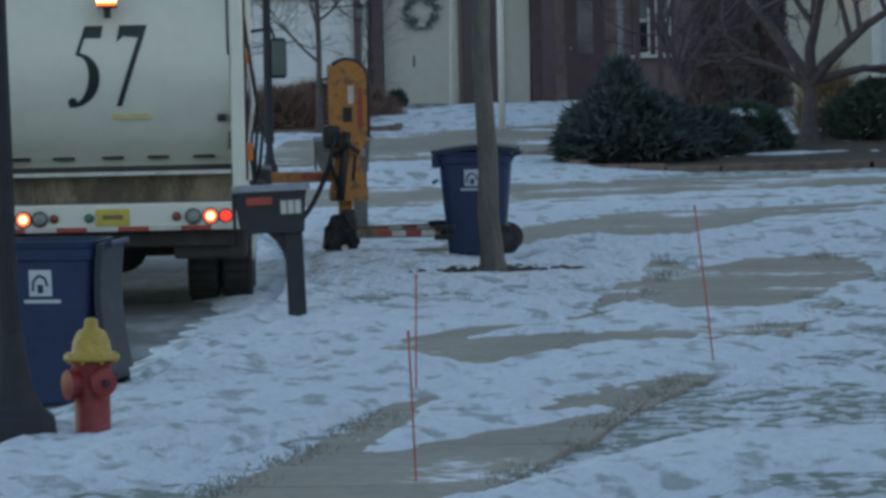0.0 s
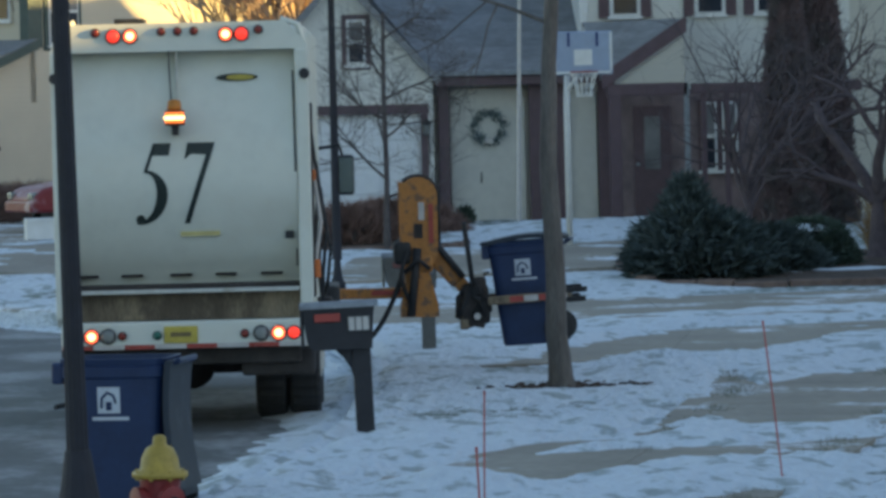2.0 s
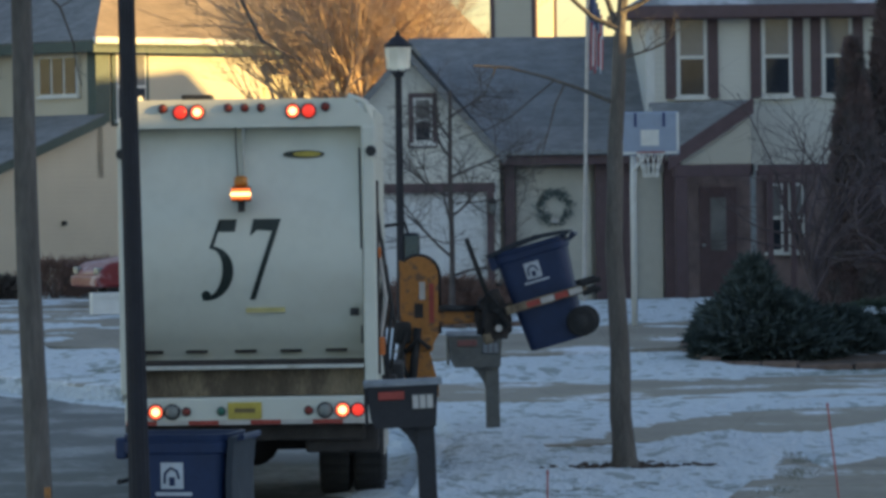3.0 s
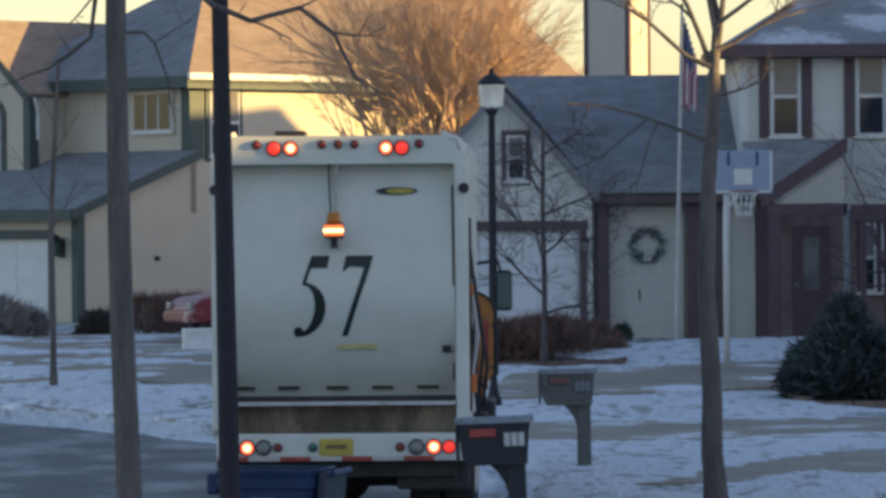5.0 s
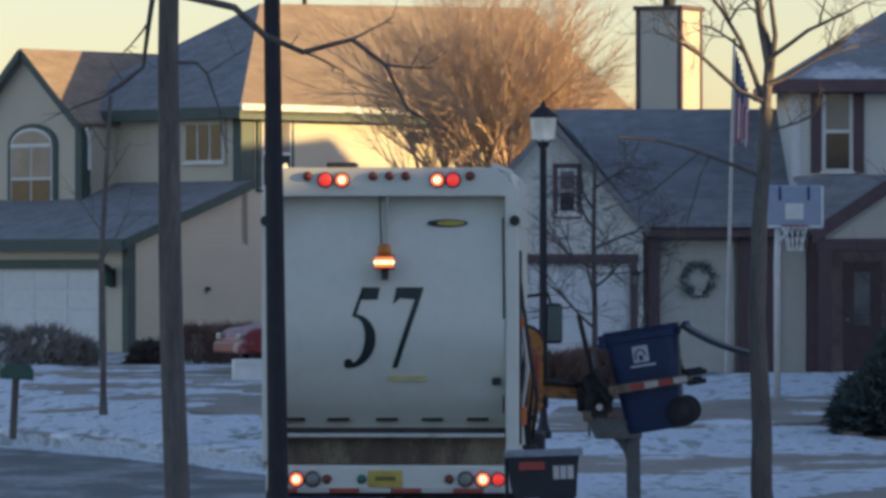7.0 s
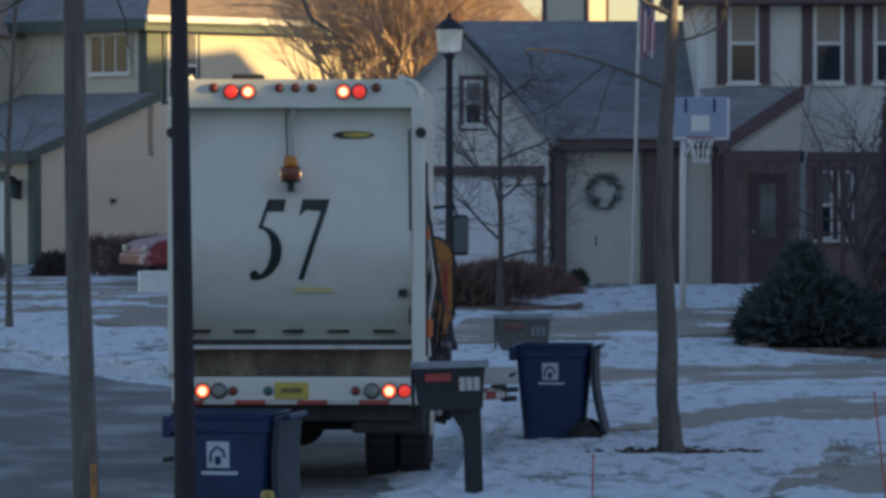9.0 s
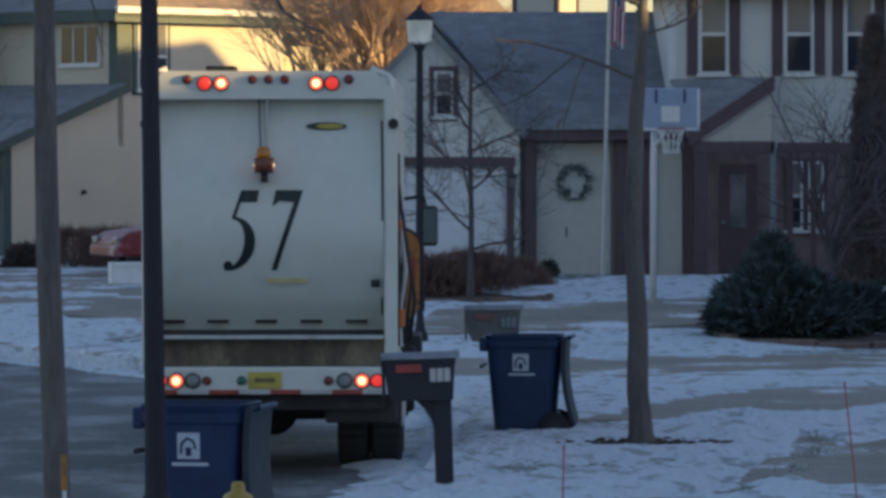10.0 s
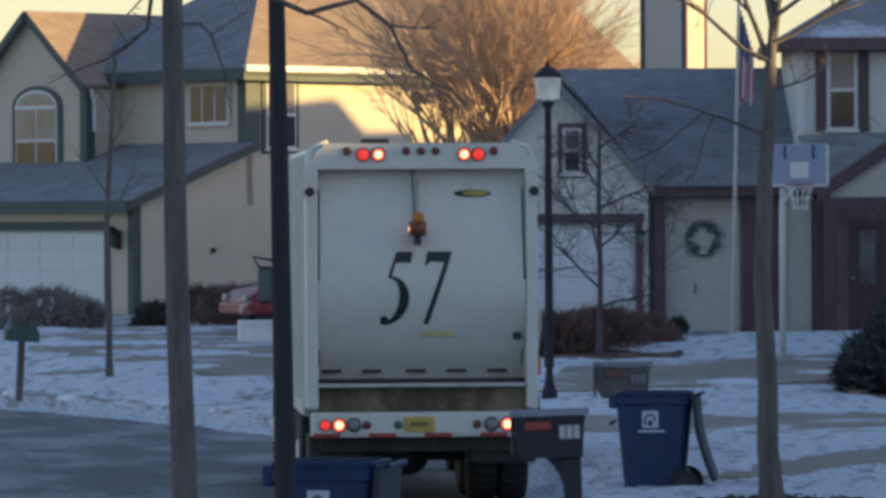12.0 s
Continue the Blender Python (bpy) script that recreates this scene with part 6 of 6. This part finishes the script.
for k in range(3):
    shrub(R0(-4.9 + k * 0.75, 96.0 + k * 0.7), 75 + k, (0.7, 0.6, 0.72), 2200, BRUSH, "leafless red-brown bush along the far house wall", leaf=0.2, width=0.013, lean=1.2)
shrub(R0(4.35, 86.9), 79, (0.15, 0.15, 0.28), 500, BOXWOOD, "small evergreen by the porch post", leaf=0.1, width=0.02)
shrub(R0(10.6, 74.5), 80, (0.4, 0.4, 0.95), 900, mat("dry_grass", (0.30, 0.21, 0.12), 0.9, vary=0.3), "clump of dry ornamental grass", leaf=0.4, width=0.012, lean=2.0)
snow_cap = snow_patch(8.95, 71.9, 0.40, 0.35, 0.05, 90)
snow_cap.location.z = 0.60

# mulch beds with stone edging
def bed(x0, x1, y0, y1, name, label, stone=True):
    t = tagged(new(name), label, "flower bed", kind="structure")
    bm = bmesh.new()
    n = 26
    ring = [(0.5 * (x0 + x1) + 0.5 * (x1 - x0) * math.copysign(abs(math.cos(a)) ** 0.5, math.cos(a)), 0.5 * (y0 + y1) + 0.5 * (y1 - y0) * math.copysign(abs(math.sin(a)) ** 0.5, math.sin(a))) for a in (2 * math.pi * k / n for k in range(n))]
    top = [bm.verts.new((x, y, rise(x, y) + 0.075)) for x, y in ring]
    mid = bm.verts.new((0.5 * (x0 + x1), 0.5 * (y0 + y1), rise(x0, y0) + 0.15))
    for k in range(n):
        bm.faces.new((top[k], top[(k + 1) % n], mid))
    part("mulch", bm, MULCH, t)
    for k in range(n):
        (xa, ya), (xb, yb) = ring[k], ring[(k + 1) % n]
        ln = math.hypot(xb - xa, yb - ya)
        ang = math.degrees(math.atan2(yb - ya, xb - xa))
        part("edging_block", slab(0, ln * 0.97, -0.07, 0.07, -0.1, 0.065 + 0.02 * (k % 3), 0.02), STONE, t, m=pose(xa, ya, rise(xa, ya) + 0.02, 0, 0, ang))


bed(6.0, 12.4, 67.7, 74.6, "mulch_bed", "mulch bed with low stone edging under evergreens")
bed(0.6, 4.0, 78.0, 82.2, "stone_bed", "raised bed of brown bushes with stone edging")
ring_bed = bmesh.new()
for k in range(90):
    a = rnd.uniform(0, 6.28)
    rr = rnd.uniform(0.12, 0.75) ** 1.0
    px, py = 3.14 + rr * 1.2 * math.cos(a), 44.75 + rr * math.sin(a)
    slab(-0.05, 0.06, -0.03, 0.03, -0.02, 0.016, 0.0, ring_bed, pose(px, py, 0.05, rnd.uniform(-20, 20), rnd.uniform(-20, 20), rnd.uniform(0, 180)))
tagged(part("mulch_ring", ring_bed, MULCH), "scattered dark mulch and roots round the maple", "mulch", kind="stuff")

# ---- far left: car, mailbox, white box ----
def parked_car(m):
    t = thing("car", m, "red car parked on a driveway, dusted with snow", "car")
    side = [(-2.1, 0.35), (-2.15, 0.62), (-1.95, 0.80), (-1.0, 0.95), (-0.45, 1.38), (0.75, 1.42), (1.45, 1.02), (2.05, 0.95), (2.15, 0.6), (2.1, 0.35)]
    body = part("body", prism(side, -0.82, 0.82), CAR_RED, t)
    bmesh_bevel = body.modifiers.new("soft_edges", "BEVEL")
    bmesh_bevel.width, bmesh_bevel.segments = 0.07, 3
    plank([(-0.95, -0.7, 0.99), (-0.95, 0.7, 0.99), (-0.5, 0.64, 1.36), (-0.5, -0.64, 1.36)], 0.02, PANE, "windscreen", t)
    for s in (-1, 1):
        part("side_window", prism([(-0.75, 1.0), (-0.38, 1.30), (0.65, 1.33), (1.15, 1.02)], s * 0.825 - 0.008, s * 0.825 + 0.008), PANE, t)
        part("headlight", slab(-2.16, -2.0, s * 0.62 - 0.14, s * 0.62 + 0.14, 0.58, 0.72, 0.03), L_GREY, t)
        for x in (-1.35, 1.35):
            w = part("wheel", lathe([(0.2, -0.1), (0.31, -0.09), (0.32, 0), (0.31, 0.09), (0.2, 0.1)], 20, m=FLAT), RUBBER, t, m=pose(x, s * 0.76, 0.32))
            part("rim", lathe([(0.05, -0.11), (0.2, -0.1), (0.2, 0.1), (0.05, 0.11)], 14, m=FLAT), FROST, w)
    part("bumper", slab(-2.2, -2.08, -0.78, 0.78, 0.36, 0.56, 0.03), CAR_RED, t)
    return t


parked_car(pose(-1.85, 87.6, rise(-3, 87) + 0.06, 0, 0, 20))
part_box = thing("box", pose(-3.25, 83.4, rise(-3.2, 83) + 0.06, 0, 0, 8), "white carton standing on the driveway", "box")
part("carton", slab(-0.38, 0.38, -0.25, 0.25, 0, 0.38, 0.01), TRIM_WHITE, part_box)
part("flap", slab(-0.38, 0.38, -0.27, -0.25, 0.30, 0.38, 0.004), TRIM_WHITE, part_box)
gm = thing("mailbox", pose(-6.72, 74.3, rise(-6.7, 74.3), 0, 3, 20), "dark green metal mailbox on a thin post", "mailbox", "kerbside mailboxes")
part("post", slab(-0.05, 0.05, -0.05, 0.05, -0.1, 0.85, 0.01), BARK, gm)
part("box", prism([(-0.26, 0.85), (0.26, 0.85), (0.26, 1.0), (0.2, 1.08), (-0.2, 1.08), (-0.26, 1.0)], -0.11, 0.11), BOX_GREEN, gm)
part("door", slab(-0.28, -0.26, -0.1, 0.1, 0.86, 1.05, 0.005), BOX_GREEN, gm)


def tufts(name, spots, label, material, height=0.07):
    """Frozen grass standing along an edge: many blades in one mesh."""
    r = random.Random(17)
    v, f = [], []
    for x, y, z, count, sx, sy in spots:
        for k in range(count):
            px, py = x + r.gauss(0, sx), y + r.gauss(0, sy)
            h = height * r.uniform(0.4, 1.4)
            a = r.uniform(0, 6.28)
            w = 0.006
            i = len(v)
            v += [(px - w * math.cos(a), py - w * math.sin(a), z - 0.02), (px + w * math.cos(a), py + w * math.sin(a), z - 0.02), (px - w * math.sin(a), py + w * math.cos(a), z - 0.02), (px + r.gauss(0, 0.03), py + r.gauss(0, 0.03), z + h)]
            f += [(i, i + 1, i + 3), (i + 1, i + 2, i + 3), (i + 2, i, i + 3)]
    me = bpy.data.meshes.new(name)
    me.from_pydata(v, [], f)
    me.materials.append(material)
    return tagged(new(name, me), label, "grass", kind="stuff")


FROZEN = mat("frozen_grass", (0.24, 0.24, 0.19), 0.9, vary=0.4, scale=6)
edge_spots = []
for (xa, ya), (xb, yb) in zip(SWEEP, SWEEP[1:]):
    n = int(math.hypot(xb - xa, yb - ya) / 0.16)
    for k in range(n):
        u = k / n
        for s, c in ((-1, 26), (1, 26)):
            ex, ey = xa + (xb - xa) * u + s * 0.78, ya + (yb - ya) * u
            if max(near(ex, ey, e) for e in BARE[:1] + BARE[3:]) > 0.5:
                continue
            if noise.noise((xa + u, (ya + (yb - ya) * u) * 0.9, s * 5.0)) > -0.15:
                edge_spots.append((xa + (xb - xa) * u + s * 0.78, ya + (yb - ya) * u, 0.04, c, 0.09, 0.12))
tufts("edge_grass", edge_spots, "ragged frozen grass along the sidewalk edges", FROZEN, 0.017)
lawn_spots = []
r2 = random.Random(23)
for k in range(700):
    y = r2.uniform(24, 60)
    x = kerb_x(y) + r2.uniform(0.5, 9.5)
    if noise.noise((x * 0.8, y * 0.5, 11)) > 0.05:
        lawn_spots.append((x, y, lawn_z(x, y), 50, 0.25, 0.35))
tufts("lawn_grass", lawn_spots, "frozen grass blades poking through thin snow", FROZEN, 0.02)


# ---- what moves ----
PLANE_Y = 48.25   # the arm works in one upright plane across the truck
CART_KEYS = [  # seconds, x, z of the cart's middle, tilt towards the truck
    (0.0, 3.22, 0.60, 0), (1.0, 3.22, 0.60, 0), (1.25, 3.32, 0.68, 0), (1.5, 3.44, 0.79, 1), (1.7, 3.25, 0.79, 2), (2.0, 3.06, 0.88, 3), (2.5, 2.87, 1.26, 8), (3.0, 2.56, 1.69, 15.5), (3.2, 2.39, 1.91, 19),
    (3.6, 1.9, 2.45, 42), (4.0, 1.2, 3.0, 75), (4.4, 0.56, 3.1, 108), (4.8, 0.12, 2.92, 126), (5.5, 0.12, 2.92, 126), (5.8, 0.20, 2.98, 119), (6.0, 0.54, 3.04, 103), (6.1, 0.74, 2.99, 95), (6.2, 0.99, 2.96, 88), (6.3, 1.33, 2.86, 72),
    (6.4, 1.60, 2.78, 57), (6.5, 1.75, 2.65, 42), (6.6, 1.88, 2.43, 34), (6.8, 2.15, 1.97, 21), (7.0, 2.18, 1.56, 9), (7.2, 2.07, 1.09, 3), (7.5, 1.82, 0.68, -2), (7.7, 1.69, 0.59, -3), (8.1, 2.04, 0.57, -1), (8.4, 2.115, 0.535, 0), (12.0, 2.115, 0.535, 0)]
LID_KEYS = [(0.0, 0), (3.6, 0), (4.0, 6), (4.4, 25), (4.8, 38), (5.8, 42), (6.0, 46), (6.2, 58), (6.4, 77), (6.5, 94), (6.6, 119), (6.8, 152), (6.9, 182), (7.0, 212), (7.1, 245), (7.2, 264), (7.5, 236), (7.7, 243), (8.4, 262), (9.3, 265), (10.0, 266), (10.5, 252), (11.0, 264), (11.5, 260), (12.0, 259)]
MAST_KEYS = [(0.0, 1.90), (0.5, 2.20), (1.0, 2.46), (1.25, 2.42), (1.5, 2.33), (2.0, 1.93), (2.5, 1.60), (3.0, 1.27), (3.2, 1.14), (3.6, 0.96), (4.8, 0.89), (7.7, 0.89), (8.1, 1.3), (8.4, 1.38), (8.8, 0.95), (9.2, 0.89), (12.0, 0.89)]
FREE_GRIP = [(0.0, 1.85, 0.28, 0), (0.5, 2.28, 0.41, 0), (1.0, 2.67, 0.51, 0)]
TRUCK_KEYS = [(0.0, -0.48, 43.0, -2.0, 0.0), (9.4, -0.48, 43.0, -2.0, 0.0), (10.0, -0.457, 43.27, -1.8, 0.0), (10.5, -0.416, 43.8, -1.0, -0.005), (11.0, -0.37, 44.52, 0.4, -0.012), (11.5, -0.322, 45.87, 2.8, -0.036), (12.0, -0.255, 47.62, 4.2, -0.066)]


def at(keys, t):
    """Between keys, straight."""
    ts = [k[0] for k in keys]
    return [float(np.interp(t, ts, [k[i] for k in keys])) for i in range(1, len(keys[0]))]


def grip_at(t):
    if t <= 1.0:
        return at(FREE_GRIP, t)
    if t <= 8.4:
        x, z, a = at(CART_KEYS, t)
        r = radians(a)
        dx, dz = -0.55, -0.09
        return [x + dx * math.cos(r) - dz * math.sin(r), z + dx * math.sin(r) + dz * math.cos(r), a]
    (mx,) = at(MAST_KEYS, t)
    f = min(1.0, (t - 8.4) / 0.8)
    return [mx + 0.25 * (1 - f) + 0.02 * f, 0.49 - 0.08 * f, 0.0]


def motions():
    walk(TRUCK, [(t, pose(x, y, ROAD_Z + dz, 0, 0, a)) for t, x, y, a, dz in TRUCK_KEYS])
    walk(CART, [(t, pose(x, PLANE_Y - float(np.interp(t, [7.2, 8.4], [0, 1.5])), z, 0, -a, -7)) for t, x, z, a in CART_KEYS])
    walk(CART_LID, [(t, pose(0.43, 0, 0.475, 0, a, 0)) for t, a in LID_KEYS])
    # the drum turns its lit face away to stand for the beacon going out
    walk(BEACON, [(0.0, pose(0, -0.10, 2.83))] + [(8.0 + 0.2 * k, pose(0, -0.10, 2.83, 0, 0, 36 * k)) for k in range(6)] + [(12.0, pose(0, -0.10, 2.83, 0, 0, 180))])
    home = pose(-0.48, 43.0, ROAD_Z, 0, 0, -2.0).inverted()
    beam, mast, arm, rod, grip, left, right = [], [], [], [], [], [], []
    steps = [k * 0.1 for k in range(121)]
    for t in steps:
        (mx,) = at(MAST_KEYS, t)
        gx, gz, ga = grip_at(t)
        beam.append((t, home @ pose(mx, PLANE_Y, 0.86)))
        mast.append((t, home @ pose(mx, PLANE_Y, -0.13)))
        px, pz = mx, 1.42
        ang = math.degrees(math.atan2(-(gz - pz), gx - px))
        arm.append((t, home @ pose(px, PLANE_Y, pz, 0, ang, 0)))
        rod.append((t, home @ pose(gx, PLANE_Y, gz, 0, ang, 0)))
        grip.append((t, home @ pose(gx, PLANE_Y, gz, 0, -ga, 0)))
        hold = float(np.interp(t, [0, 0.5, 1.0, 8.4, 8.8, 12], [14, 14, 0, 0, 16, 16]))
        stow = float(np.interp(t, [0, 8.7, 9.2, 12], [0, 0, 70, 70]))
        for rows, s in ((left, -1), (right, 1)):
            rows.append((t, home @ pose(gx, PLANE_Y, gz, 0, -ga, 0) @ pose(0.10, s * 0.375 * (1 - stow / 140), 0.0, 0, 0, s * hold * 0.6 * (1 - stow / 70) + stow * 1.2)))
    for ob, rows in ((BEAM, beam), (MAST, mast), (ARM, arm), (ROD, rod), (GRIP, grip), (FINGERS[0], left), (FINGERS[1], right)):
        walk(ob, rows)


motions()
